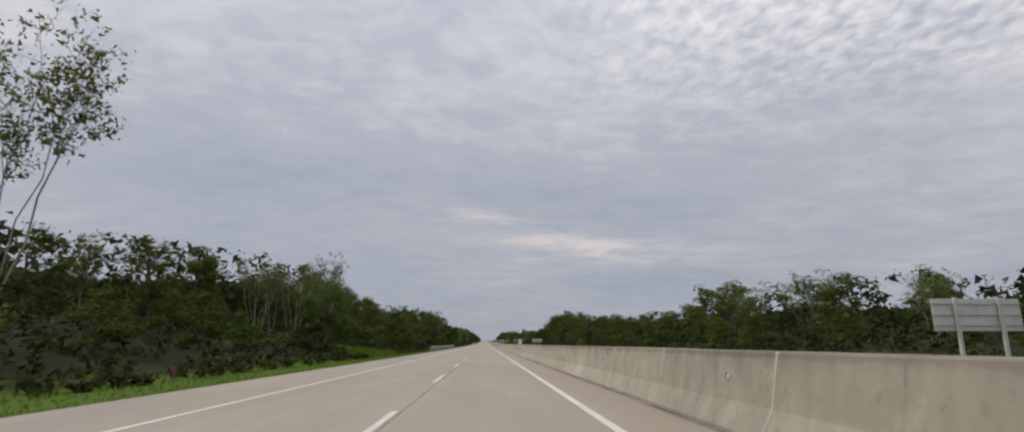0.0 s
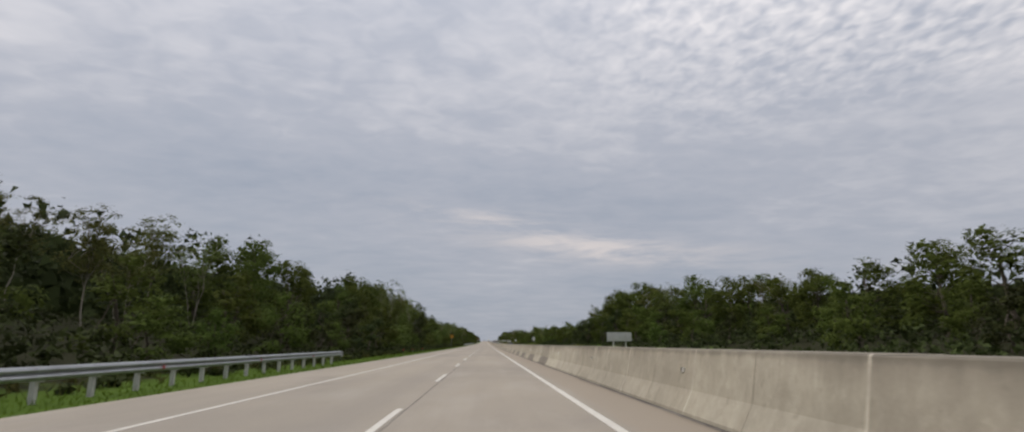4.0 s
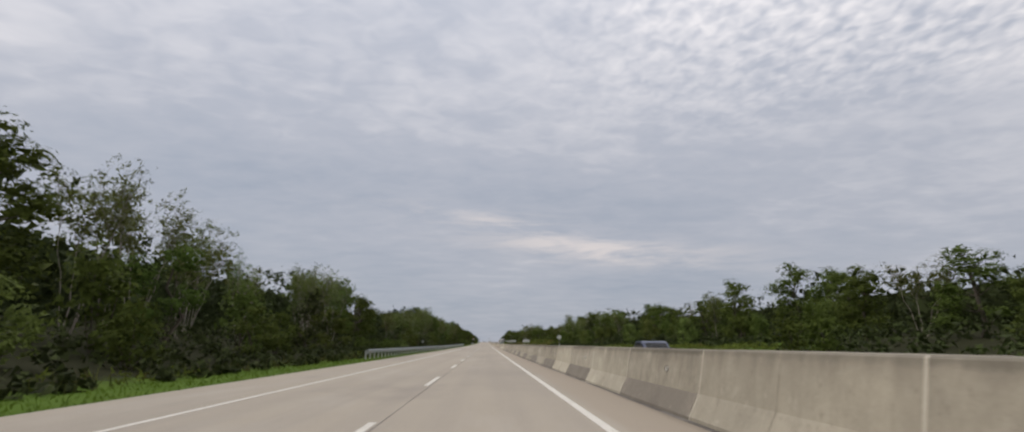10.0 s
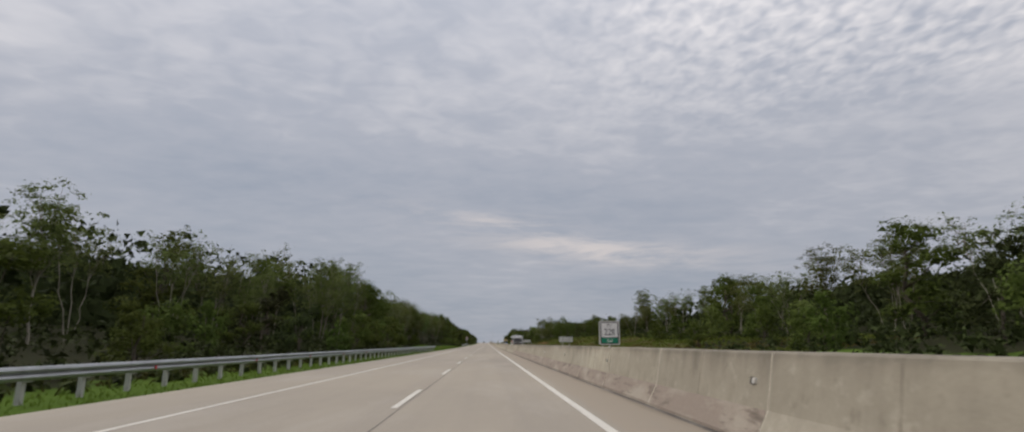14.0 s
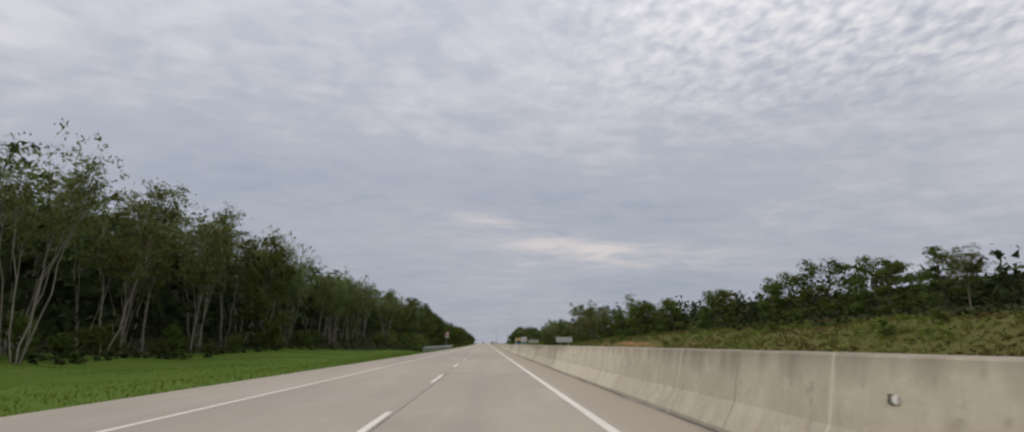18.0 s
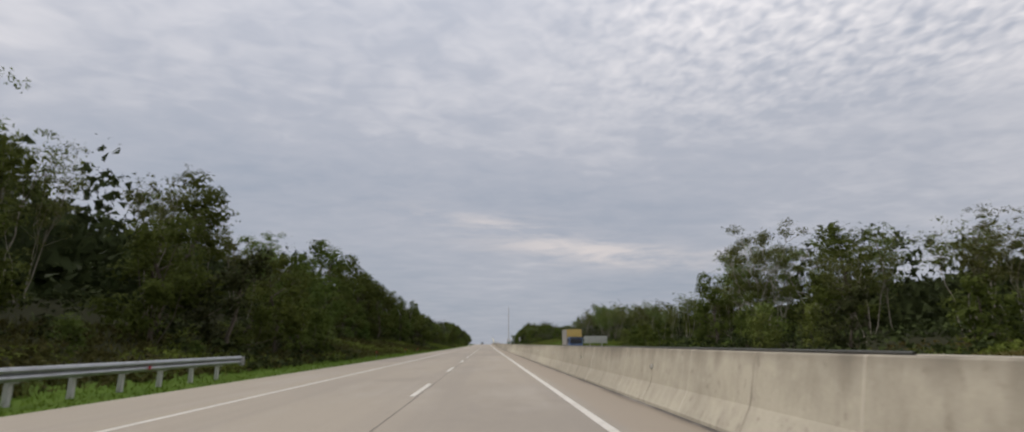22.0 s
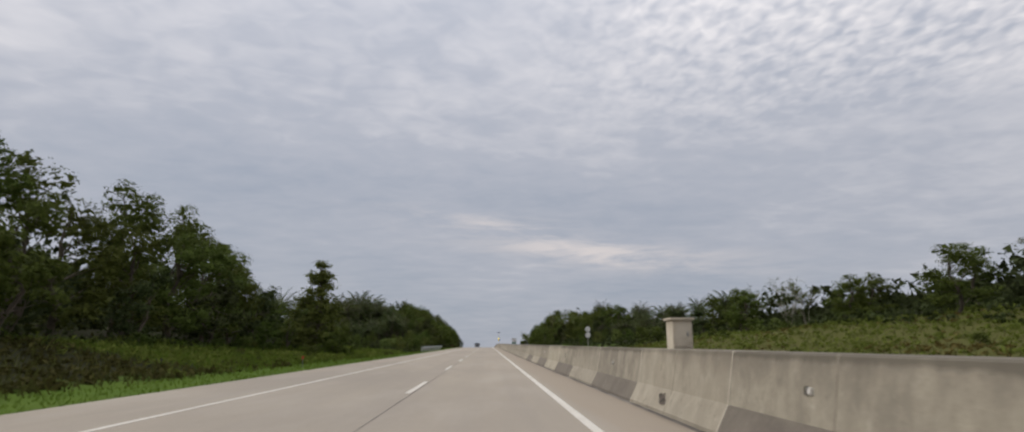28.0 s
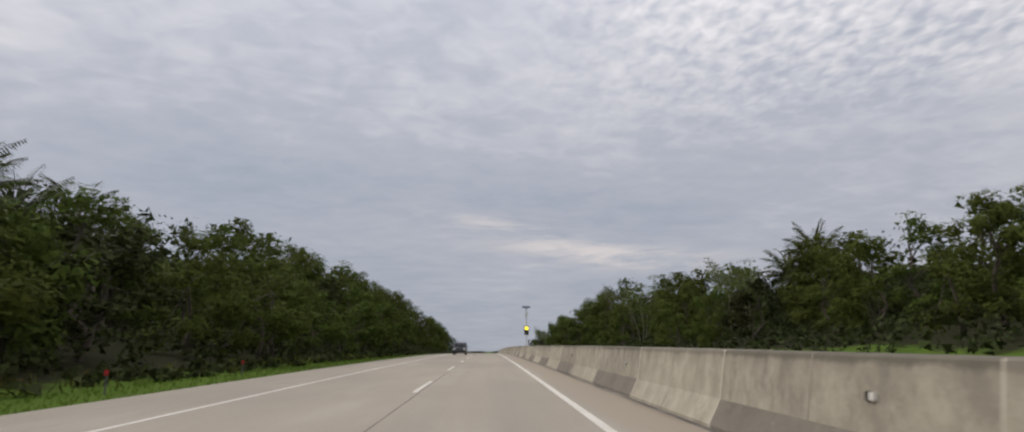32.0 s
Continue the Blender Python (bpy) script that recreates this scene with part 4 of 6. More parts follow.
bm = box(bmesh.new(), -0.45, 0.45, -0.3, 0.3, -0.02, 0.02, 0.005)
bmesh.ops.transform(bm, matrix=pose(0, 0, 4.25, 25), verts=bm.verts)
part("solar_panel", bm, M_PANEL, signal, "dark solar panel")
part("battery_box", box(bmesh.new(), -0.15, 0.15, -0.2, -0.04, 3.2, 3.6, 0.01), M_WHITE, signal)

# a black conduit lying on the barrier's top
conduit = new("conduit", ribbon("conduit", [(3.92 + 0.02 * math.cos(a * 0.785), 1.196 + 0.02 * math.sin(a * 0.785)) for a in range(8)], M_CASE, np.arange(848.0, 874.0, 5.0)))
tagged(conduit, "black pipe lying along the top of the barrier", "pipe")

# ---------------------------------------------------------------- vehicles
M_GLASS = material("dark_vehicle_glass", (0.02, 0.023, 0.026), 0.08, spec=0.6)
M_TYRE = material("tyre_rubber", (0.025, 0.025, 0.025), 0.85)
M_RIM = material("wheel_steel", (0.45, 0.45, 0.46), 0.4, 0.7)
M_LAMP = material("clear_headlamp", (0.75, 0.75, 0.72), 0.2)
M_TAIL = material("red_tail_lamp", (0.35, 0.02, 0.02), 0.3)


def paint(name, c):
    return material(name, c, 0.3, spots=[(tuple(v * 0.85 for v in c), 0.8, 0.45, 0.7, 0.5)], spec=0.5)


def wheel(parent, x, y, r, w):
    t = part("wheel", cyl(bmesh.new(), (x - w / 2, y, r), (x + w / 2, y, r), r, n=20), M_TYRE, parent)
    part("rim", cyl(bmesh.new(), (x - w / 2 - 0.01, y, r), (x + w / 2 + 0.01, y, r), r * 0.58, n=16), M_RIM, t)


def skew_box(bm, x, outline):
    """A body of half width x from a side outline (y, z)."""
    return prism(bm, outline, "x", -x, x)


def car(name, label, x, y, turn, colour, tall=1.6, long_=4.4, wide=1.75):
    root = empty(name, x, y, rz(y) + 0.008, turn)
    tagged(root, label, "car")
    k, t = long_ / 4.4, tall / 1.6
    o = [(-2.15 * k, 0.32), (-2.2 * k, 0.62 * t), (-2.05 * k, 0.92 * t), (-1.0 * k, 1.0 * t), (-0.35 * k, 1.48 * t), (0.2 * k, 1.6 * t), (1.45 * k, 1.57 * t), (2.05 * k, 1.05 * t), (2.2 * k, 0.95 * t), (2.2 * k, 0.34)]
    bm = skew_box(bmesh.new(), wide / 2, o)
    bmesh.ops.bevel(bm, geom=bm.edges[:], offset=0.05, segments=2, affect="EDGES")
    part("body", bm, paint("car_paint", colour), root)
    for s in (-1, 1):
        gl = [(-0.85 * k, 1.03 * t), (-0.30 * k, 1.42 * t), (0.2 * k, 1.50 * t), (1.35 * k, 1.47 * t), (1.8 * k, 1.08 * t)]
        part("side_glass", prism(bmesh.new(), gl, "x", s * wide / 2 - 0.012 if s > 0 else -wide / 2 - 0.008, s * wide / 2 + 0.008 if s > 0 else -wide / 2 + 0.012), M_GLASS, root)
        part("headlamp", box(bmesh.new(), s * wide * 0.38 - 0.16, s * wide * 0.38 + 0.16, -2.2 * k, -2.12 * k, 0.66 * t, 0.82 * t, 0.02), M_LAMP, root)
        part("tail_lamp", box(bmesh.new(), s * wide * 0.4 - 0.1, s * wide * 0.4 + 0.1, 2.14 * k, 2.225 * k, 0.72 * t, 0.98 * t, 0.02), M_TAIL, root)
        part("mirror", box(bmesh.new(), s * (wide / 2 + 0.1) - 0.1, s * (wide / 2 + 0.1) + 0.1, -0.75 * k, -0.6 * k, 1.0 * t, 1.14 * t, 0.02), M_CASE, root)
        for yy in (-1.35 * k, 1.35 * k):
            wheel(root, s * (wide / 2 - 0.09), yy, 0.32, 0.2)
    for a, b, c, d in ((-0.95, 1.06, -0.42, 1.44), (1.98, 1.12, 1.54, 1.50)):
        bm = bmesh.new()
        n = 0.02 if a > 0 else -0.02
        vs = [bm.verts.new(p) for p in ((-wide * 0.42, a * k + n, b * t), (wide * 0.42, a * k + n, b * t), (wide * 0.38, c * k + n, d * t + 0.02), (-wide * 0.38, c * k + n, d * t + 0.02))]
        bm.faces.new(vs)
        bmesh.ops.solidify(bm, geom=bm.faces[:], thickness=0.015)
        part("windscreen" if a < 0 else "rear_glass", bm, M_GLASS, root)
    part("bumper", box(bmesh.new(), -wide / 2 + 0.05, wide / 2 - 0.05, 2.17 * k, 2.27 * k, 0.36, 0.56, 0.03), M_CASE, root)
    part("number_plate", box(bmesh.new(), -0.22, 0.22, 2.26 * k, 2.28 * k, 0.6, 0.72), M_BLACK, root)
    return root


car("dark_car", "dark grey sport utility car driving on the motorway", -3.9, 1306.7, 0, (0.03, 0.032, 0.036), 1.75, 4.5, 1.85)
car("blue_car", "dark blue car on the far carriageway", 11.0, 422.5, 0, (0.04, 0.05, 0.095), 1.45, 4.3, 1.7)


def bus(x, y):
    root = empty("coach", x, y, rz(y) + 0.008)
    tagged(root, "white coach with a red curved band and dark windows", "bus")
    white, red = paint("coach_white", (0.60, 0.60, 0.58)), paint("coach_red", (0.36, 0.07, 0.045))
    teal = paint("coach_teal", (0.10, 0.20, 0.20))
    # pale patches in the glass colour stand for reflected sky and light inside
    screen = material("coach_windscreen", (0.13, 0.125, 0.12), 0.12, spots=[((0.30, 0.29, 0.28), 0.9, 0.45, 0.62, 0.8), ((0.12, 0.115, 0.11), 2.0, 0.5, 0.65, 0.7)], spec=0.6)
    L, W, H = 11.6, 2.5, 3.15
    o = [(0.0, 0.35), (-0.05, 0.9), (0.0, 1.5), (0.16, 2.75), (0.38, H - 0.1), (0.8, H), (L - 0.3, H), (L, H - 0.2), (L, 0.35)]
    bm = skew_box(bmesh.new(), W / 2, o)
    bmesh.ops.bevel(bm, geom=bm.edges[:], offset=0.07, segments=2, affect="EDGES")
    part("body", bm, white, root)
    for s in (-1, 1):
        e = s * (W / 2 + 0.006)

        def flank(name, out, mat, d=0.008, label=""):
            part(name, prism(bmesh.new(), out, "x", min(e - d, e + d), max(e - d, e + d)), mat, root, label)

        # the red band sweeps up from the wheel to the pillar and back along the windows
        arc = [(0.35 + 3.4 * (1 - math.cos(a)), 0.75 + 1.25 * math.sin(a)) for a in (0, 0.3, 0.6, 0.9, 1.2, 1.57)]
        inner = [(1.15 + 2.6 * (1 - math.cos(a)), 0.75 + 0.85 * math.sin(a)) for a in (1.57, 1.2, 0.9, 0.6, 0.3, 0)]
        flank("red_band", arc + [(L - 0.1, 2.0), (L - 0.1, 1.72)] + inner, red, label="curved red band")
        flank("pillar", [(0.3, 1.9), (0.42, 2.95), (1.1, 2.95), (1.1, 1.98)], paint("coach_grey", (0.34, 0.34, 0.35)), 0.010, "grey front pillar")
        for i in range(6):
            a = 1.14 + i * 1.7
            flank("side_window", [(a, 2.04), (a + 1.66, 2.04), (a + 1.66, 2.9), (a, 2.9)], M_GLASS, 0.012)
        flank("teal_mark", [(4.4, 0.8), (5.2, 1.55), (5.6, 1.5), (5.0, 0.8)], teal, 0.012)
        flank("teal_mark", [(6.0, 0.75), (6.8, 1.6), (7.3, 1.55), (6.7, 0.75)], teal, 0.012)
        flank("teal_mark", [(7.6, 1.0), (9.4, 1.25), (9.6, 1.05), (7.8, 0.8)], teal, 0.012)
        part("headlamp", box(bmesh.new(), s * 0.86 - 0.2, s * 0.86 + 0.2, -0.09, 0.02, 0.62, 0.86, 0.03), M_LAMP, root)
        part("mirror", box(bmesh.new(), s * 1.36 - 0.09, s * 1.36 + 0.09, -0.3, -0.16, 1.9, 2.6, 0.03), M_CASE, root)
        for yy in (2.4, 8.3):
            wheel(root, s * (W / 2 - 0.13), yy, 0.5, 0.28)
    for name, mat, label, za, zb, half in (("screen_surround", M_CASE, "dark windscreen surround", 1.22, 3.06, 1.2), ("windscreen", screen, "windscreen with pale reflections in its colour", 1.42, 2.62, 1.08)):
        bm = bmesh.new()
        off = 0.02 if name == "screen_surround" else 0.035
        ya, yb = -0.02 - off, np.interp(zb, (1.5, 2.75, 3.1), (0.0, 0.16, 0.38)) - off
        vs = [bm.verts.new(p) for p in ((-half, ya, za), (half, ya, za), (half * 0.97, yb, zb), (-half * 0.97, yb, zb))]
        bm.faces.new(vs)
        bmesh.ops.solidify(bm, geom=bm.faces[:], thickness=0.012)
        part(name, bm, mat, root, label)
    for a in (-0.78, 0.72):
        part("dash_card", box(bmesh.new(), a - 0.3, a + 0.3, -0.075, -0.06, 1.46, 1.6), M_WHITE, root, "white card in the windscreen")
    part("grille", prism(bmesh.new(), [(-1.15, 1.22), (1.15, 1.22), (0.85, 1.0), (-0.85, 1.0)], "y", -0.1, -0.03), M_CASE, root, "dark grille")
    part("bumper", box(bmesh.new(), -1.2, 1.2, -0.09, 0.05, 0.35, 1.02, 0.05), white, root)
    part("number_plate", box(bmesh.new(), -0.25, 0.25, -0.12, -0.08, 0.42, 0.54), M_BLACK, root)
    part("roof_unit", box(bmesh.new(), -0.8, 0.8, 1.2, 3.0, H - 0.01, H + 0.14, 0.06), white, root, "roof air unit")
    part("roof_hatch", box(bmesh.new(), -0.4, 0.4, 4.4, 5.2, H - 0.01, H + 0.08, 0.03), white, root)


bus(7.75, 685.6)


def truck(x, y):
    root = empty("box_truck", x, y, rz(y) + 0.008)
    tagged(root, "small box truck with a grey ribbed body and yellow cab top", "truck")
    grey, yellow, blue = paint("truck_box_grey", (0.36, 0.34, 0.32)), paint("truck_yellow", (0.58, 0.42, 0.13)), paint("truck_cab_blue", (0.10, 0.17, 0.33))
    bx = part("cargo_box", box(bmesh.new(), -1.1, 1.1, 1.85, 7.0, 0.95, 3.35, 0.03), grey, root, "grey ribbed cargo box")
    for i in range(14):
        z = 1.05 + i * 0.165
        for s in (-1, 1):
            part("rib", box(bmesh.new(), s * 1.115 - 0.014, s * 1.115 + 0.014, 1.9, 6.95, z, z + 0.07), grey, bx)
    part("front_panel", box(bmesh.new(), -1.08, 1.08, 1.82, 1.848, 2.1, 3.33, 0.004), yellow, bx, "yellow front panel")
    o = [(0.0, 0.55), (0.0, 1.2), (0.3, 2.1), (0.6, 2.2), (1.75, 2.2), (1.75, 0.55)]
    bm = skew_box(bmesh.new(), 0.95, o)
    bmesh.ops.bevel(bm, geom=bm.edges[:], offset=0.05, segments=2, affect="EDGES")
    cab = part("cab", bm, blue, root)
    bm = bmesh.new()
    vs = [bm.verts.new(p) for p in ((-0.85, 0.0, 1.28), (0.85, 0.0, 1.28), (0.8, 0.26, 2.04), (-0.8, 0.26, 2.04))]
    bm.faces.new(vs)
    bmesh.ops.solidify(bm, geom=bm.faces[:], thickness=0.03)
    bmesh.ops.translate(bm, verts=bm.verts, vec=(0, -0.03, 0))
    part("windscreen", bm, M_GLASS, cab)
    part("visor", box(bmesh.new(), -0.9, 0.9, 0.25, 0.8, 2.2, 2.5, 0.06), yellow, cab, "yellow air deflector")
    part("bumper", box(bmesh.new(), -1.0, 1.0, -0.1, 0.1, 0.4, 0.72, 0.03), M_WHITE, root)
    part("chassis", box(bmesh.new(), -0.45, 0.45, 0.3, 6.9, 0.6, 0.94, 0.02), M_CASE, root)
    for s in (-1, 1):
        part("headlamp", box(bmesh.new(), s * 0.72 - 0.14, s * 0.72 + 0.14, -0.04, 0.02, 0.86, 1.04, 0.02), M_LAMP, cab)
        part("mirror", box(bmesh.new(), s * 1.1 - 0.07, s * 1.1 + 0.07, 0.1, 0.2, 1.5, 1.9, 0.02), M_CASE, cab)
        part("side_glass", prism(bmesh.new(), [(0.35, 1.3), (0.5, 2.0), (1.3, 2.0), (1.3, 1.3)], "x", min(s * 0.94, s * 0.96), max(s * 0.94, s * 0.96)), M_GLASS, cab)
        for yy in (0.95, 5.4):
            wheel(root, s * 0.82, yy, 0.42, 0.24)


truck(12.7, 926.8)

# ---------------------------------------------------------------- plants


def leaves(centres, size, rnd, droop=0.3, slim=0.5, out=None):
    """Small pointed leaves at the given centres, one triangle each, facing the way 'out' where it is given: vertices and faces."""
    c = np.asarray(centres)
    n = len(c)
    s = size * (0.6 + 0.8 * rnd.rand(n))[:, None]
    nrm = rnd.normal(size=(n, 3)) * 0.55 + (0, 0, 0.42)
    if out is not None:
        nrm = nrm + out
    nrm /= np.linalg.norm(nrm, axis=1)[:, None] + 1e-9
    d = rnd.normal(size=(n, 3)) + (0, 0, -droop)
    d -= nrm * (d * nrm).sum(1)[:, None]
    d /= np.linalg.norm(d, axis=1)[:, None] + 1e-9
    w = np.cross(nrm, d)
    v = np.stack([c - d * s * 0.4 + w * s * slim * 0.5, c - d * s * 0.4 - w * s * slim * 0.5, c + d * s * 0.65], 1).reshape(-1, 3)
    return v, np.arange(n * 3).reshape(n, 3)


def clumps(centres, radii, per, size, rnd, flat=0.75, inner=10, slim=0.6, droop=0.3, open_side=None, inner_size=0.6):
    """Leafy clumps: a few large overlapping leaves within each and many small loose ones round them, more on the side open to the light."""
    c, r = np.asarray(centres, float), np.asarray(radii, float)
    k = len(c)
    squash = np.array((1, 1, flat))
    bits = []
    if inner:
        p = np.repeat(c, inner, 0) + rnd.normal(size=(k * inner, 3)) * np.repeat(r, inner)[:, None] * 0.30 * squash
        bits.append(leaves(p, float(r.mean()) * inner_size, rnd, droop, 0.8))
    d = rnd.normal(size=(k * per, 3))
    d /= np.linalg.norm(d, axis=1)[:, None]
    d[:, 2] = np.where(d[:, 2] < -0.3, -d[:, 2], d[:, 2])
    if open_side is not None:
        back = ((d * np.asarray(open_side)).sum(1) < -0.15) & (rnd.rand(len(d)) < 0.75)
        d[back, :2] *= -1
    rr = np.repeat(r, per)[:, None] * np.abs(0.72 + 0.30 * rnd.normal(size=(k * per, 1)))
    p = np.repeat(c, per, 0) + d * rr * squash
    bits.append(leaves(p, size, rnd, droop, slim, d * 0.6))
    return joined(bits)


def tube(path, radii, n=6):
    """A tapered limb along a path: vertices and faces."""
    p, r = np.asarray(path, float), np.asarray(radii, float)
    d = np.gradient(p, axis=0)
    d /= np.linalg.norm(d, axis=1)[:, None] + 1e-9
    a = np.cross(d, (0.31, 0.95, 0.02))
    a /= np.linalg.norm(a, axis=1)[:, None] + 1e-9
    b = np.cross(d, a)
    ang = np.arange(n) * 2 * np.pi / n
    v = p[:, None] + r[:, None, None] * (np.cos(ang)[None, :, None] * a[:, None] + np.sin(ang)[None, :, None] * b[:, None])
    idx = np.arange(len(p) * n).reshape(len(p), n)
    f = np.concatenate([np.stack(q, 1) for i in range(n) for q in
                        ((idx[:-1, i], idx[:-1, (i + 1) % n], idx[1:, i]), (idx[:-1, (i + 1) % n], idx[1:, (i + 1) % n], idx[1:, i]))])
    return v.reshape(-1, 3), f


def joined(bits):
    vs, fs, o = [], [], 0
    for v, f in bits:
        vs.append(v)
        fs.append(f + o)
        o += len(v)
    return np.concatenate(vs), np.concatenate(fs)


def limb(rnd, a, b, sag=0.3, steps=5):
    s = np.linspace(0, 1, steps)[:, None]
    wob = rnd.normal(size=(steps, 3)) * 0.12 * sag * np.sin(s * np.pi)
    return np.asarray(a) * (1 - s) + np.asarray(b) * s + wob * np.linalg.norm(np.subtract(b, a))


def billows(lobes, per, size, rnd, light, inner=36, slim=0.6, droop=0.3):
    """A crown of rounded, uneven leafy billows: each lobe is (centre, radii). Leaves crowd in sprays on the outside, with large shaded ones within."""
    bits = []
    for c, r in lobes:
        c, r = np.asarray(c, float), np.asarray(r, float)
        k = rnd.randint(15, 21)
        sprays = rnd.normal(size=(k, 3)) + (0.35 * light[0], 0, 0.30)
        sprays /= np.linalg.norm(sprays, axis=1)[:, None]
        reach = rnd.uniform(0.80, 1.16, k)
        pick = rnd.randint(k, size=per)
        d = sprays[pick] + rnd.normal(size=(per, 3)) * 0.22
        d /= np.linalg.norm(d, axis=1)[:, None]
        back = ((d * np.asarray(light)).sum(1) < -0.2) & (rnd.rand(per) < 0.7)
        d[back, :2] *= -1
        p = c + d * r * (reach[pick] * np.abs(1 - 0.16 * np.abs(rnd.normal(size=per))))[:, None]
        bits.append(leaves(p, size, rnd, droop, slim, d * 1.5))
        q = c + rnd.normal(size=(inner, 3)).clip(-1.7, 1.7) * r * 0.29
        bits.append(leaves(q, float(r.mean()) * 0.36, rnd, droop, 0.85))
    return joined(bits)


def tree_kind(kind, seed):
    """Trunk and crown meshes of one tree, about its base."""
    rnd = np.random.RandomState(seed)
    wood, tips, rads = [], [], []
    light = (1.0, 0.0, 0.0)  # wood-edge trees leaf out towards the open side
    if kind == "rubber":
        # slender pale stems that spread like a fan from one foot, and an airy crown on their upper half
        h = 14.0
        stems = (2, 3, 1, 4, 3)[seed % 5]
        tall = seed % 5 > 2  # old trees carry their leaves on the upper third alone
        around = rnd.rand() * 6.28
        for i in range(stems):
            ang = around + i * 6.28 / stems + rnd.normal() * 0.4
            spread = rnd.uniform(0.8, 2.3) if tall else rnd.uniform(0.5, 1.9) if stems > 1 else rnd.uniform(0.1, 0.6)
            foot = np.array([np.cos(ang) * 0.15, np.sin(ang) * 0.15, -0.4])
            fork = np.array([np.cos(ang) * spread, np.sin(ang) * spread, h * (rnd.uniform(0.48, 0.62) if tall else rnd.uniform(0.32, 0.5))])
            pth = limb(rnd, foot, fork, 0.16, 6)
            r0 = rnd.uniform(0.045, 0.07) if stems > 1 else 0.085
            wood.append(tube(pth, np.linspace(r0, r0 * 0.6, 6), 5))
            for _ in range(4 if tall else 3 if stems > 1 else 7):
                a2 = ang + rnd.normal() * (0.9 if stems > 1 else 3.0)
                out = rnd.uniform(0.5, 1.9)
                tip = fork + (np.cos(a2) * out, np.sin(a2) * out, h * (rnd.uniform(0.22, 0.40) if tall else rnd.uniform(0.26, 0.52)))
                lp = limb(rnd, pth[5 if tall else rnd.randint(3, 6)], tip, 0.35, 6)
                wood.append(tube(lp, np.linspace(r0 * 0.45, 0.014, 6), 3))
                for k in range(17):
                    j = rnd.randint(1, 6)
                    t2 = lp[j] + rnd.normal(size=3) * (0.62, 0.62, 0.45) + (0, 0, 0.1)
                    if k % 4 == 0:
                        wood.append(tube(np.array([lp[max(0, j - 1)], t2]), (0.022, 0.008), 3))
                    tips.append(t2)
                    rads.append(rnd.uniform(0.4, 0.85))
        lv = clumps(tips, rads, (3100 if tall else 3900) // len(tips), 0.208, rnd, 0.7, 2, 0.5, 0.35, light, 0.45)
    elif kind == "broad":
        h = 13.0
        pth = limb(rnd, (0, 0, -0.4), (rnd.normal() * 0.5, rnd.normal() * 0.5, h * 0.66), 0.3, 6)
        wood.append(tube(pth, np.linspace(0.2, 0.08, 6), 6))
        lobes = []
        for i in range(18):
            zf = 0.10 + 0.77 * (i + rnd.rand()) / 18
            rad = 2.1 * np.sqrt(max(0.04, 1 - ((zf - 0.42) / 0.52) ** 2)) * rnd.uniform(0.55, 1.1)
            if zf > 0.66:
                rad *= 0.72
            ang = rnd.rand() * 6.28 if i % 4 == 0 else rnd.uniform(-1.8, 1.8)
            c = np.array([np.cos(ang) * rad, np.sin(ang) * rad, zf * h])
            wood.append(tube(limb(rnd, pth[min(5, 1 + i // 4)], c, 0.35, 4), np.linspace(0.07, 0.02, 4), 4))
            q = rnd.uniform(1.0, 1.6) if zf < 0.66 else rnd.uniform(1.15, 1.5)
            lobes.append((c, (q, q, q * rnd.uniform(0.7, 0.95))))
        lv = billows(lobes, 155, 0.238, rnd, light, 22)
    elif kind == "thicket":
        # leafy down to the ground, with a rounded, uneven top
        h = 7.0
        pth = limb(rnd, (0, 0, -0.4), (rnd.normal() * 0.4, rnd.normal() * 0.4, h * 0.7), 0.4, 5)
        wood.append(tube(pth, np.linspace(0.13, 0.05, 5), 5))
        lobes = []
        for i in range(10):
            zf = 0.08 + 0.74 * (i + rnd.rand()) / 10
            rad = 1.8 * np.sqrt(max(0.06, 1 - ((zf - 0.3) / 0.66) ** 2)) * rnd.uniform(0.5, 1.1)
            ang = rnd.rand() * 6.28 if i % 4 == 0 else rnd.uniform(-1.8, 1.8)
            c = np.array([np.cos(ang) * rad, np.sin(ang) * rad, zf * h])
            if i % 2 == 0:
                wood.append(tube(limb(rnd, pth[rnd.randint(0, 4)], c, 0.35, 3), np.linspace(0.05, 0.015, 3), 3))
            q = rnd.uniform(0.75, 1.2)
            lobes.append((c, (q, q, q * rnd.uniform(0.65, 0.9))))
        lv = billows(lobes, 165, 0.2, rnd, light, 24)
    elif kind == "bush":
        h = 4.0
        lobes = []
        for i in range(6):
            zf = 0.1 + 0.62 * (i + rnd.rand()) / 6
            rad = 1.25 * (1 - 0.7 * zf) * rnd.uniform(0.4, 1.2)
            ang = i * 2.4 + rnd.rand()
            c = np.array([np.cos(ang) * rad, np.sin(ang) * rad, zf * h])
            wood.append(tube(limb(rnd, (c[0] * 0.1, c[1] * 0.1, -0.2), c, 0.3, 3), np.linspace(0.05, 0.012, 3), 3))
            q = rnd.uniform(0.7, 1.15)
            lobes.append((c, (q, q, q * rnd.uniform(0.7, 0.95))))
        lv = billows(lobes, 135, 0.2, rnd, light, 22)
    elif kind == "cone":
        h = 8.0
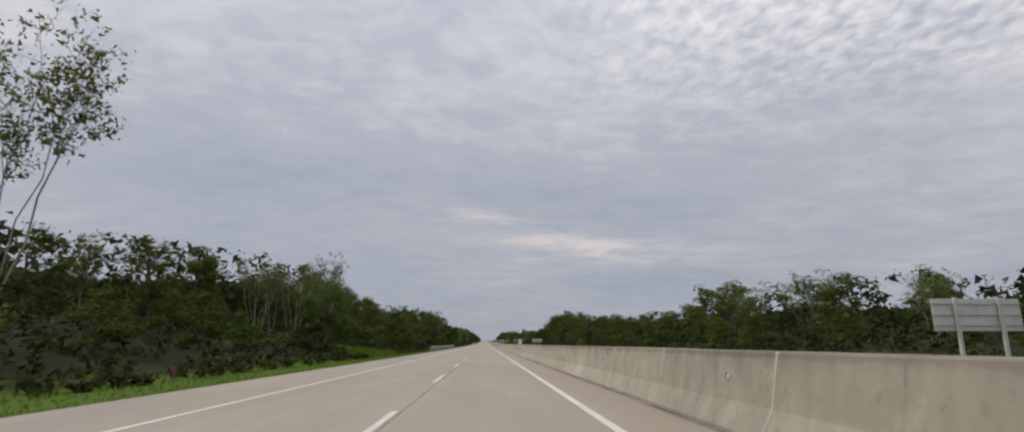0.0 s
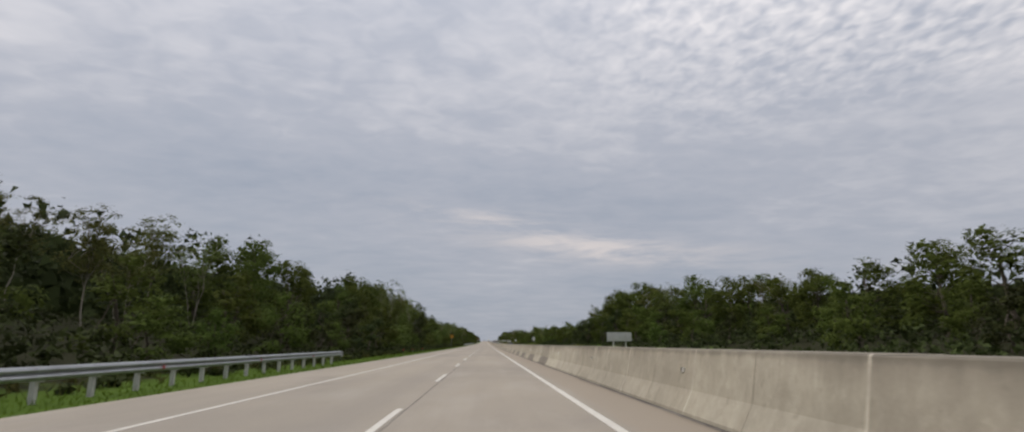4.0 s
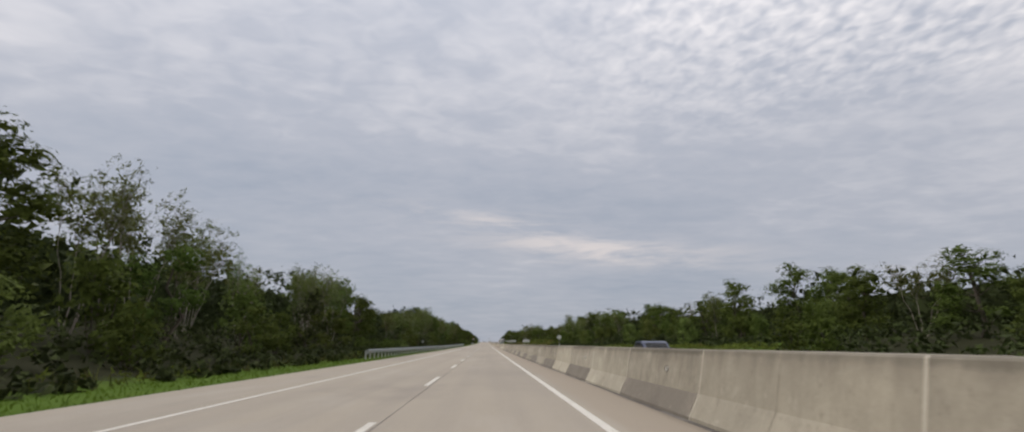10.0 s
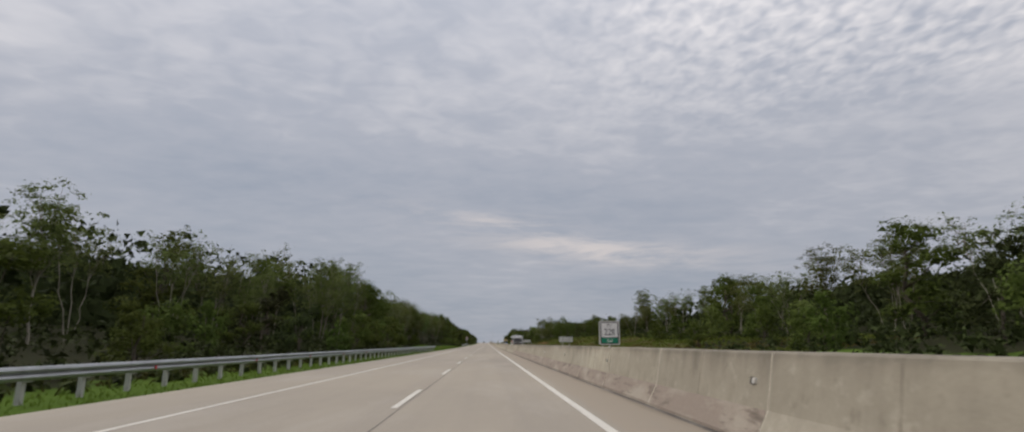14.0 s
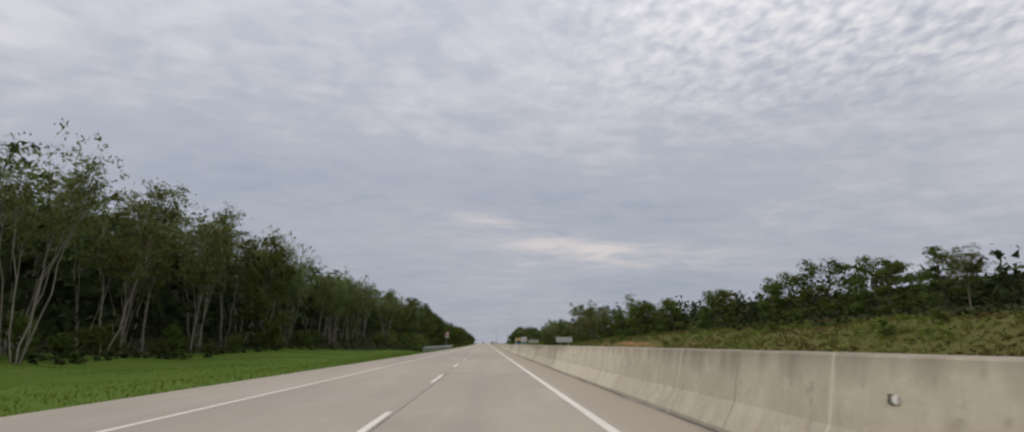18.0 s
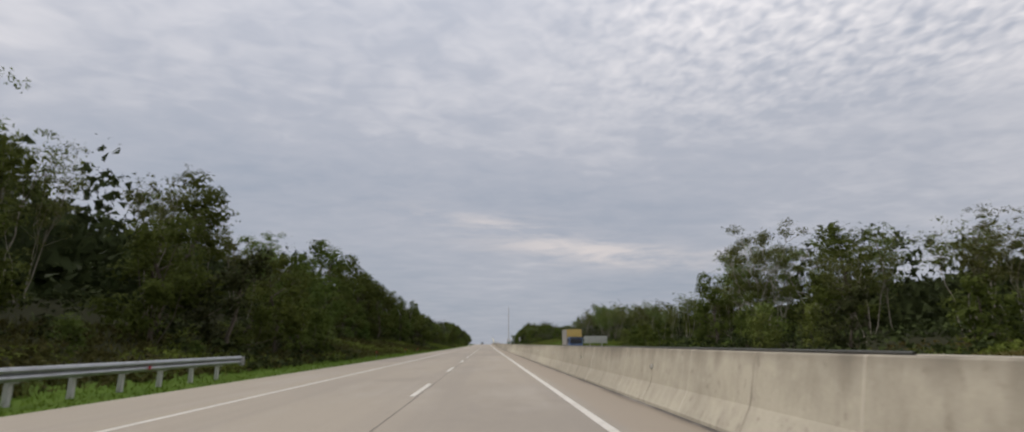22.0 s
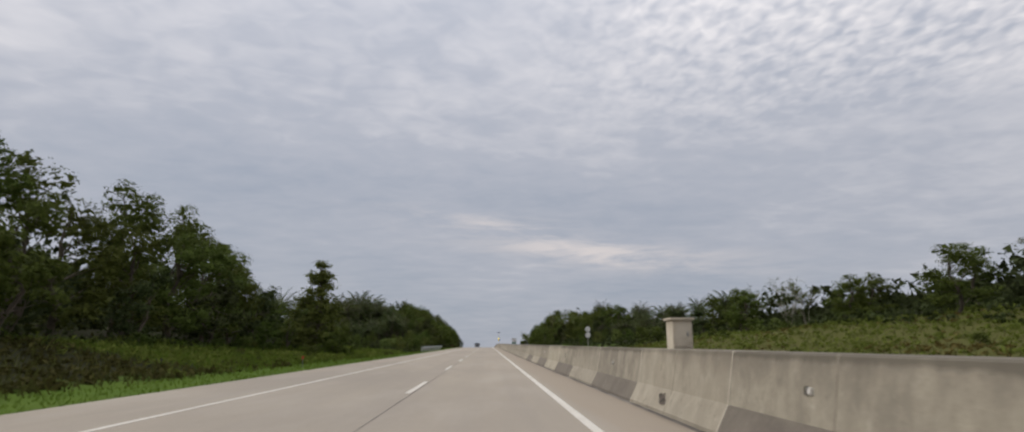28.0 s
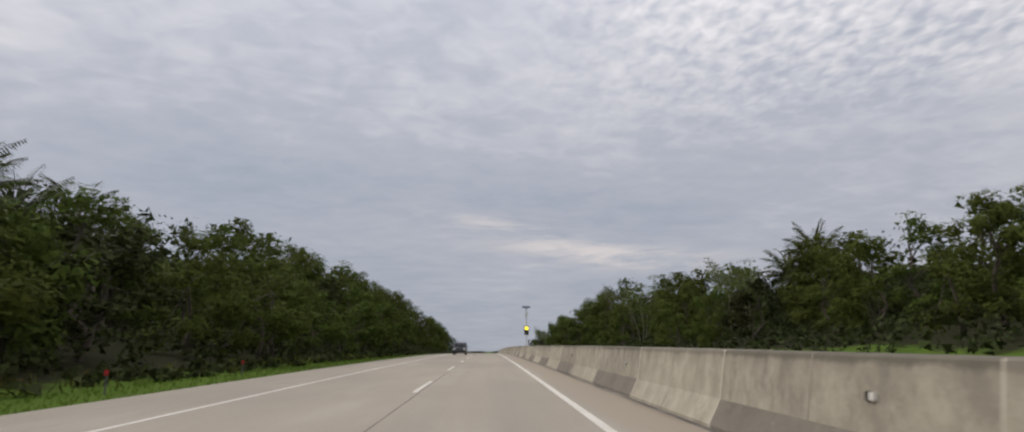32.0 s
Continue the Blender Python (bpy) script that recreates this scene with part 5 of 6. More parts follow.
        wood.append(tube(limb(rnd, (0, 0, -0.3), (0.15, 0, h), 0.1, 6), np.linspace(0.14, 0.02, 6), 6))
        for i in range(120):
            zf = rnd.uniform(0.1, 1.0)
            rad = 2.5 * (1.04 - zf) ** 0.75 * rnd.uniform(0.35, 1)
            ang = rnd.rand() * 6.28
            c = np.array([np.cos(ang) * rad, np.sin(ang) * rad, zf * h])
            wood.append(tube(limb(rnd, (0.02, 0, max(0.2, c[2] - 0.6)), c, 0.2, 3), (0.035, 0.02, 0.008), 3))
            tips.append(c)
            rads.append(rnd.uniform(0.35, 0.6))
        lv = clumps(tips, rads, 44, 0.2, rnd, 0.9, 7)
    elif kind == "bare":
        h = 8.0
        for _ in range(9):
            ang = rnd.rand() * 6.28
            tip = np.array([np.cos(ang) * rnd.uniform(0.8, 3), np.sin(ang) * rnd.uniform(0.8, 3), h * rnd.uniform(0.75, 0.97)])
            lp = limb(rnd, (0, 0, -0.3), tip, 0.5, 6)
            wood.append(tube(lp, np.linspace(0.06, 0.02, 6), 5))
            for _ in range(10):
                j = rnd.randint(2, 6)
                t2 = lp[j] + rnd.normal(size=3) * (0.7, 0.7, 0.4) + (0, 0, 0.7)
                wood.append(tube(limb(rnd, lp[j], t2, 0.3, 3), (0.024, 0.016, 0.009), 3))
                tips.append(t2)
                rads.append(0.6)
        lv = clumps(tips, rads, 105 if seed % 2 else 26, 0.14, rnd, 0.9, 0)
    return float(np.percentile(lv[0][:, 2], 99.3)), joined(wood), lv


def palm_kind(seed):
    rnd = np.random.RandomState(seed)
    h = 6.0
    pth = limb(rnd, (0, 0, -0.4), (rnd.normal() * 0.15, rnd.normal() * 0.15, h), 0.1, 7)
    wood = [tube(pth, (0.42, 0.36, 0.34, 0.34, 0.35, 0.4, 0.3), 9)]
    # old leaf bases round the stem
    for i in range(30):
        zf, ang = rnd.uniform(0.35, 1.0), rnd.rand() * 6.28
        b = np.array([np.cos(ang) * 0.33, np.sin(ang) * 0.33, zf * h])
        wood.append(tube(np.array([b, b + (np.cos(ang) * 0.16, np.sin(ang) * 0.16, 0.28)]), (0.07, 0.03), 4))
    vs, fs, o = [], [], 0
    for i in range(38):
        ang = i * 2.399 + rnd.normal() * 0.1
        lift = 1.45 - 2.0 * (i / 38) + rnd.normal() * 0.08
        ln = rnd.uniform(3.9, 4.8)
        s = np.linspace(0, 1, 9)
        droop = 0.80 + 0.5 * rnd.rand()
        th = lift - droop * s ** 1.5
        step = ln / 8
        r = np.concatenate([[0], np.cumsum(np.cos(th[1:]) * step)]) + 0.2
        z = np.concatenate([[0], np.cumsum(np.sin(th[1:]) * step)]) + h
        rib = np.stack([r * np.cos(ang), r * np.sin(ang), z], 1)
        wood.append(tube(rib[::2], np.linspace(0.06, 0.012, 5), 3))
        side = np.array([-np.sin(ang), np.cos(ang), 0])
        for j in range(2, 27):
            q = j / 27
            base = np.array([np.interp(q, s, rib[:, a]) for a in range(3)])
            fwd = np.array([np.cos(ang), np.sin(ang), -0.4])
            ll = (0.8 * np.sin(np.pi * min(1, q * 0.85 + 0.15)) + 0.2) * rnd.uniform(0.8, 1.15)
            for sg in (-1, 1):
                d = side * sg + fwd * 0.75 + (0, 0, -0.05 - 0.4 * rnd.rand())
                d /= np.linalg.norm(d)
                tip = base + d * ll
                wv = np.cross(d, (0, 0, 1.0))
                wv /= np.linalg.norm(wv)
                mid = base + d * ll * 0.45
                vs += [base, mid + wv * 0.085, tip, mid - wv * 0.085]
                fs += [(o, o + 1, o + 2), (o, o + 2, o + 3)]
                o += 4
    wv, wf = joined(wood)
    return h + 2.9, (wv, wf), (np.array(vs), np.array(fs))


KINDS = {}


def plant(kind, seed, name, label, category, leaf, bark):
    h, wood, crown = palm_kind(seed) if kind == "palm" else tree_kind(kind, seed)
    root = new(name)
    tagged(root, label, category)
    piece("trunk", np_mesh("trunk", *wood, [bark], smooth=True), root)
    piece("fronds" if kind == "palm" else "crown", np_mesh("crown", *crown, [leaf]), root)
    KINDS.setdefault(kind, []).append((root, h))
    return root


for s in range(5):
    plant("rubber", 20 + s, "rubber_tree", "tall rubber tree with pale leaning stems and a thin crown", "tree", M_LEAF_A, M_TRUNK)
for s in range(4):
    plant("broad", 40 + s, "broadleaf_tree", "dense dark green broadleaf tree at the wood's edge", "tree", M_LEAF_B, M_TRUNKD)
for s in range(4):
    # the last of the four takes the leaf colour darkened for shade
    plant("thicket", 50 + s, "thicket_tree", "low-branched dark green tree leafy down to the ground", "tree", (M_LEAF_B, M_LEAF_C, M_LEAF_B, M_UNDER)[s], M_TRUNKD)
for s in range(4):
    plant("bush", 60 + s, "shrub", "leafy green shrub on the roadside bank", "shrub", (M_LEAF_C, M_LEAF_C, M_LEAF_B, M_LEAF_Y)[s], M_TRUNKD)
for s in range(3):
    plant("palm", 80 + s, "oil_palm", "oil palm with arching dark green fronds", "palm", M_LEAF_P, M_TRUNKD)
plant("cone", 90, "young_tree", "slender young tree with a cone-shaped leafy crown", "tree", M_LEAF_Y, M_TRUNKD)
for s in range(2):
    plant("bare", 95 + s, "bare_tree", "thin-leaved tree with whitish upright branches", "tree", M_LEAF_A, M_TRUNKW)
FIRST_AT = {}


def stand(kind, x, y, height, rnd, wide=1.0, which=None, group=""):
    """A plant of that kind on the ground at (x, y), so many metres tall."""
    ks = KINDS[kind]
    i = rnd.randint(len(ks)) if which is None else which
    root, h = ks[i]
    z = float(ground_z(x, y)) - 0.1
    s = height / h
    w = (s ** 0.7 if kind != "palm" else 0.5 + 0.5 * s) * wide * rnd.uniform(0.85, 1.2)
    turn = (-45 if x < 0 else -135) + rnd.uniform(-38, 38) if kind in ("rubber", "broad", "bush", "thicket") else rnd.rand() * 360
    m = pose(x, y, z, 0, 0, turn) @ Matrix.Diagonal((w, w, s, 1))
    if (kind, i) in FIRST_AT:
        ob = copy_thing(root, m)
    else:
        FIRST_AT[kind, i] = m
        ob = root
    if group:
        ob["group"] = group
    return ob


# how high the wood's edge stands over the road, every 15 m from 30 m on: at 31 m to the left, at 40 m to the right
TOP_L = (8.5, 9.1, 10.7, 12.0, 13.4, 15.0, 14.1, 13.4, 13.8, 12.5, 11.7, 11.9, 11.9, 14.0, 14.1, 13.8, 13.2, 15.5, 17.7, 17.2, 17.1, 17.3, 18.3, 17.1,
         16.5, 19.8, 14.9, 14.2, 12.0, 11.2, 13.0, 14.4, 12.6, 12.0, 10.9, 10.5, 11.3, 11.4, 12.6, 13.7, 13.7, 17.0, 17.3, 15.9, 15.6, 15.7, 15.6, 14.8,
         14.9, 16.2, 16.8, 14.4, 15.2, 15.3, 15.1, 15.8, 16.6, 16.3, 18.1, 15.5, 14.8, 17.6, 19.9, 18.9, 17.1, 16.4, 15.5, 12.5, 12.3, 13.6, 13.7,
         14.1, 14.4, 13.4, 10.5, 8.1, 8.7, 9.5, 10.1, 11.6, 13.1, 12.7, 13.5, 13.2, 15.1, 16.9, 17.0, 17.5, 18.0, 18.5, 19.0, 19.5)
TOP_R = (5.9, 6.2, 7.8, 8.9, 10.2, 10.8, 8.5, 7.7, 7.9, 7.9, 8.5, 9.3, 9.5, 9.5, 10.4, 11.1, 12.4, 12.6, 14.2, 16.3, 15.1, 13.0, 13.0, 10.9, 9.5, 8.0,
         8.6, 8.5, 9.1, 11.0, 8.6, 8.4, 9.2, 9.4, 9.8, 10.3, 10.9, 11.7, 12.3, 9.7, 11.5, 11.5, 11.5, 10.5, 9.3, 9.0, 8.8, 8.7, 9.7, 10.8, 9.8, 10.2,
         9.7, 11.1, 11.2, 11.4, 9.4, 10.4, 13.4, 17.4, 17.0, 12.0, 8.8, 8.8, 10.6, 11.0, 11.3, 12.7, 13.5, 13.5, 11.5, 11.0, 9.4, 8.8, 8.1, 9.2, 8.8,
         8.6, 9.1, 9.4, 9.6, 10.8, 11.8, 12.3, 12.6, 13.2, 14.0, 15.0, 16.0, 18.5, 19.0, 19.5)
TOP_Y = [30 + 15 * i for i in range(len(TOP_L))]


def top_left(y, x=31.0):
    return EYE + (float(np.interp(y, TOP_Y, TOP_L)) - EYE) * x / 31.0


def top_right(y, x=40.0):
    return EYE + (float(np.interp(y, TOP_Y, TOP_R)) - EYE) * x / 40.0


def within(y, *spans):
    return any(a <= y <= b for a, b in spans)


OPEN_L = ((67, 84), (660, 795), (852, 874), (900, 968), (992, 1040), (1060, 1156))
RUBBER_L = ((72, 112), (185, 215), (335, 412), (430, 494), (538, 660), (690, 866), (870, 925))
RUBBER_R = ((40, 90), (590, 690), (872, 1088))


def woods():
    rnd = np.random.RandomState(11)
    # left edge of the wood
    y = 18.0
    while y < 1640:
        x = rnd.uniform(26.5, 33)
        ty = y + rnd.uniform(-1.5, 1.5)
        base = float(ground_over(-x, ty))
        h = (top_left(ty, x) - base) * rnd.uniform(0.92, 1.07)
        if 1146 < ty < 1262:
            stand("palm", -rnd.uniform(31, 38), ty, max(5.0, h * rnd.uniform(0.96, 1.18)), rnd, 0.95, group="oil palms along the road")
            fx = rnd.uniform(25, 29)
            stand("palm", -fx, ty + rnd.uniform(1, 4), max(3.5, (top_left(ty, fx) - float(ground_over(-fx, ty))) * rnd.uniform(0.55, 0.85)), rnd, 0.9, group="oil palms along the road")
            y += rnd.uniform(6.0, 8.2)
            continue
        kind = "rubber" if within(ty, *RUBBER_L) and rnd.rand() < 0.85 or rnd.rand() < 0.08 and not within(ty, (494, 538)) else "broad"
        stand(kind, -x, ty, max(4.0, h), rnd, 1.0 if kind == "rubber" else 1.25, group="trees of the roadside wood")
        y += (rnd.uniform(4.6, 6.6) if kind == "rubber" else rnd.uniform(5.5, 7.5)) * (2.2 if y > 1340 else 1)
    # right edge of the wood
    y = 24.0
    while y < 1640:
        x = rnd.uniform(36, 45)
        ty = y + rnd.uniform(-1.5, 1.5)
        if within(ty, (904, 938)):
            y += 4.0
            continue
        base = float(ground_over(x, ty))
        h = (top_right(ty, x) - base) * rnd.uniform(0.99, 1.13)
        if 1172 < ty < 1256:
            stand("palm", rnd.uniform(43, 50), ty, max(4.5, h * rnd.uniform(0.95, 1.16)), rnd, 0.9, group="oil palms along the road")
            fx = rnd.uniform(35, 40)
            stand("palm", fx, ty + rnd.uniform(1, 4), max(3.5, (top_right(ty, fx) - float(ground_over(fx, ty))) * rnd.uniform(0.55, 0.8)), rnd, 0.85, group="oil palms along the road")
            y += rnd.uniform(5.0, 7.0)
            continue
        kind = "rubber" if within(ty, *RUBBER_R) and rnd.rand() < (0.7 if ty < 970 else 0.95) or rnd.rand() < 0.15 else "broad"
        stand(kind, x, ty, max(3.0, h), rnd, 1.2 if kind == "rubber" else 1.4, group="trees of the roadside wood")
        y += (rnd.uniform(3.6, 5.2) if within(y, (970, 1088)) else rnd.uniform(4.8, 6.6)) * (2.2 if y > 1340 else 1)
    # lower growth in front of the wood
    y = 12.0
    while y < 1330:
        if not within(y, (514, 528), *OPEN_L):
            x = rnd.uniform(13, 20)
            h = (top_left(y, x) - 0.4) * (rnd.uniform(0.85, 1.05) if y > 1224 else rnd.uniform(0.5, 0.9))
            low = within(y, (1140, 1222), (796, 870), (458, 494), (392, 412))
            if rnd.rand() < 0.78 and not low:
                stand("thicket" if h < 8.5 else "broad", -x - 1.0, y, max(3.2, h), rnd, 1.3 if y > 1224 else 1.1, group="trees of the roadside wood")
            else:
                stand("bush", -x, y, min(2.0 if 458 < y < 494 else 3.2 if low else 5.5, max(1.6, h * 0.7)), rnd, 1.0, group="shrubs on the bank")
        elif y > 850:
            x = rnd.uniform(20.5, 25.5)
            h = (top_left(y, x) - float(ground_over(-x, y))) * rnd.uniform(0.5, 0.92)
            stand("thicket" if h < 7.5 else "broad", -x, y, max(3.0, h), rnd, 1.15, group="trees of the roadside wood")
        y += rnd.uniform(3.8, 6.2) * (0.75 if y > 1224 or within(y, (850, 1142)) else 1)
    y = 20.0
    while y < 1345:
        if not within(y, (640, 870), (968, 1165)):
            x = rnd.uniform(24, 33) + (3.0 if within(y, (170, 420)) else 5.0 if within(y, (436, 500)) else 0.0)
            h = (top_right(y, x) - 0.5) * (rnd.uniform(0.8, 1.05) if y > 1236 else rnd.uniform(0.45, 0.85))
            tall = within(y, (170, 420), (1236, 1400)) and rnd.rand() < 0.9 or rnd.rand() < 0.2 and not within(y, (1165, 1236))
            stand(("thicket" if h < 8.5 else "broad") if tall else "bush", x, y, max(1.6, h if tall else min(3.0 if within(y, (1165, 1236)) else 4.5, h)), rnd, 1.05, which=3 if within(y, (1185, 1215)) and rnd.rand() < 0.5 else None, group="shrubs on the bank" if not tall else "trees of the roadside wood")
        y += rnd.uniform(4.5, 8)
    # scattered low shrubs on the open banks
    for x0, x1, y0, y1, n, lo, hi in ((24, 38, 640, 870, 46, 0.7, 1.9), (25, 38, 1095, 1165, 14, 0.7, 1.8), (-25, -13, 850, 985, 18, 0.8, 2.2), (-25, -13, 1045, 1140, 14, 0.7, 2.0), (-24, -12.5, 1150, 1222, 16, 1.0, 2.6), (-24, -13.5, 1122, 1160, 12, 1.0, 3.2)):
        for _ in range(n):
            stand("bush", rnd.uniform(x0, x1), rnd.uniform(y0, y1), rnd.uniform(lo, hi), rnd, 1.1, group="shrubs on the bank")
    # dark young growth along the back of the lawn
    y = 660.0
    while y < 800:
        stand("bush", -rnd.uniform(28.8, 31.5), y, rnd.uniform(1.2, 3.2), rnd, 1.1, which=2, group="shrubs on the bank")
        y += rnd.uniform(2.0, 4.5)
    # a second file of rubber trees, whose stems show behind the first
    y = 664.0
    while y < 862:
        h = (top_left(y, 36) - float(ground_over(-37, y))) * rnd.uniform(0.82, 0.98)
        stand("rubber", -rnd.uniform(34.5, 40), y, h, rnd, 1.0, which=rnd.randint(1, 5), group="trees of the roadside wood")
        y += rnd.uniform(3.6, 5.5)
    # single trees that stand out
    for kind, x, y, top, wide in (("rubber", -21.5, 32.2, 16.8, 0.8), ("rubber", -30, 117.3, 17.8, 0.9), ("rubber", -25, 300, 16.6, 0.8), ("cone", -18, 990, 10.9, 1.1), ("cone", -16.6, 1128.6, 9.3, 1.25),
                                  ("rubber", 42, 861, 15.4, 0.9), ("bare", 37.5, 920.5, 17.2, 1.3), ("bare", 41.5, 927, 16.5, 1.2), ("bare", 44, 918, 15.0, 1.1), ("rubber", 41, 941, 13.2, 0.9), ("broad", 47, 914, 10.5, 1.2), ("broad", 48, 930, 11.0, 1.2), ("rubber", 47, 955, 13.5, 0.9), ("rubber", 45, 704.5, 16.2, 1.1),
                                  ("rubber", 46, 709, 15.8, 1.0), ("bare", 46, 1157, 11.0, 0.9), ("bare", 49, 1163, 12.0, 0.9), ("bare", 48, 1171, 11.5, 0.8), ("rubber", 44, 905, 14.0, 0.9),
                                  ("rubber", -30, 806, 14.6, 1.0), ("rubber", -31, 811, 15.6, 1.1), ("rubber", -29, 816.5, 15.4, 1.0), ("broad", -31, 821, 15.4, 0.9), ("bush", -13.6, 1164, 2.5, 0.75), ("bush", 24.0, 816, 3.0, 0.9), ("thicket", -15.5, 65, 7.0, 1.0), ("thicket", -14.8, 61, 6.5, 1.0), ("thicket", -16, 880, 7.1, 1.0), ("thicket", -15.5, 898, 7.8, 0.9), ("broad", -19, 972, 11.5, 0.9), ("broad", -18, 980, 11.0, 0.9), ("broad", 34, 304, 13.2, 1.2), ("broad", 36, 312, 15.0, 1.3), ("broad", 38, 319, 16.0, 1.3), ("palm", -31, 1254, 12.4, 1.0), ("palm", -33, 1261, 12.8, 1.0), ("palm", -34, 1268.5, 13.8, 1.0), ("palm", 45, 1297, 17.6, 1.0), ("palm", 49, 1312, 17.0, 1.0), ("palm", -16, 521.5, 4.0, 1.0), ("palm", -20, 536, 4.6, 1.0), ("broad", -30, 1118, 14.4, 1.25), ("broad", -29, 1124.5, 13.9, 1.25), ("broad", -30, 1131, 13.2, 1.25), ("broad", -30, 1138, 12.2, 1.2)):
        stand(kind, x, y, top - float(ground_over(x, y)), rnd, wide, which=(0 if y < 1000 else 1) if kind == "bare" else 3 + int(y) % 2 if kind == "rubber" and 800 < y < 820 and x < 0 else None)
    # fans of pale stems before the dark of the wood
    for x, y, top, i in ((-24.0, 464.0, 11.4, 4), (-25.5, 469.0, 12.2, 3), (-27.5, 473.5, 12.4, 4), (-24.5, 478.0, 11.5, 3)):
        stand("rubber", x, y, top - float(ground_over(x, y)), rnd, 0.95, which=i, group="trees of the roadside wood")


woods()
for (kind, i), m in FIRST_AT.items():
    KINDS[kind][i][0].matrix_basis = m
for kind, ks in KINDS.items():
    for i, (root, h) in enumerate(ks):
        if (kind, i) not in FIRST_AT:
            for ob in (*root.children, root):
                bpy.data.objects.remove(ob)


def mass(name, label, category, leaf, mesh):
    """Uncountable foliage joined into one mesh."""
    ob = new(name, np_mesh(name, *mesh, [leaf]))
    tagged(ob, label, category, kind="stuff")
    return ob


def back_woods():
    """The depth of the wood behind its edge, and the woods further along the road."""
    rnd = np.random.RandomState(31)
    for sign, near, tops in ((-1, 36, top_left), (1, 47, top_right)):
        cs, rs = [], []
        for y in np.arange(0, 1900, 3.0):
            for row in range(1):
                x = near + row * 5 + rnd.uniform(-2, 2)
                palms = (1140 if sign < 0 else 1168) < y < 1262
                top = min(tops(y, near), tops(y - 8, near), tops(y + 8, near)) * (rnd.uniform(0.6, 0.72) if palms else rnd.uniform(0.86, 0.98) if sign < 0 else rnd.uniform(0.8, 0.95))
                lo = float(ground_over(sign * x, y)) + 0.3
                top = max(top, lo + 2.5)
                for k in range(11):
                    z = lo + (top - lo) * (k + rnd.rand()) / 11
                    cs.append((sign * x + rnd.normal() * 1.0, y + rnd.normal() * 1.1, float(road_z(y)) + z))
                    rs.append(rnd.uniform(1.1, 1.9))
        # large leaves fill the gaps; the wood's inner shade is in their dark colour
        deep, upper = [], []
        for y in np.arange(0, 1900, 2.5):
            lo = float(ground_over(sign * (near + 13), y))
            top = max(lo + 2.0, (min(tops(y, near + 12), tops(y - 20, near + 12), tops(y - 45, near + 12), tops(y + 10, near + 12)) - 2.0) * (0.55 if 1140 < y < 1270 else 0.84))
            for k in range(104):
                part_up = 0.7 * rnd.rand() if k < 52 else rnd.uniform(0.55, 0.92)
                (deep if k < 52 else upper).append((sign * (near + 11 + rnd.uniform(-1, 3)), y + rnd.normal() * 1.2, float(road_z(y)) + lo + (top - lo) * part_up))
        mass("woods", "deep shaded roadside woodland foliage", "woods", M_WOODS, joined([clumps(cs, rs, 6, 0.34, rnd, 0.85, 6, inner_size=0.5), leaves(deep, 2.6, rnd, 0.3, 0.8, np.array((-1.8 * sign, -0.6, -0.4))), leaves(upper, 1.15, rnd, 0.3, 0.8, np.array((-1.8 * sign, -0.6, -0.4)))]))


def undergrowth():
    rnd = np.random.RandomState(37)
    for sign in (-1, 1):
        cs, rs = [], []
        for y in np.arange(-10, 1420, 0.85):
            if sign < 0:
                op = within(y, *OPEN_L)
                x0, x1 = (26 if y < 800 else 20, 35) if op else (11.7, 33)
            else:
                op = within(y, (600, 870), (930, 1165))
                x0, x1 = (33, 42) if op else (27.5 if within(y, (300, 330), (436, 505)) else 19.8 if y > 1236 else 22.5, 42)
            for _ in range((8 if sign < 0 else 6) if not op else 3):
                x = x0 + (x1 - x0) * rnd.rand() ** (1.5 if sign < 0 else 1.3)
                b = float(ground_over(sign * x, y))
                r = rnd.uniform(0.3, 0.75) * (1.0 if sign < 0 else 1.25) * min(1.5, 0.7 + (x - x0) * 0.09)
                cs.append((sign * x, y + rnd.normal() * 0.5, float(road_z(y)) + b + r * 0.3 + rnd.rand() * 0.12 * min(9, x - x0)))
                rs.append(r)
        # one dark leaf colour carries the shade below the trees
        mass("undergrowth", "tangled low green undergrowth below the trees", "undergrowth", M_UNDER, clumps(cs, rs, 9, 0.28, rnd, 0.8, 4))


back_woods()
undergrowth()


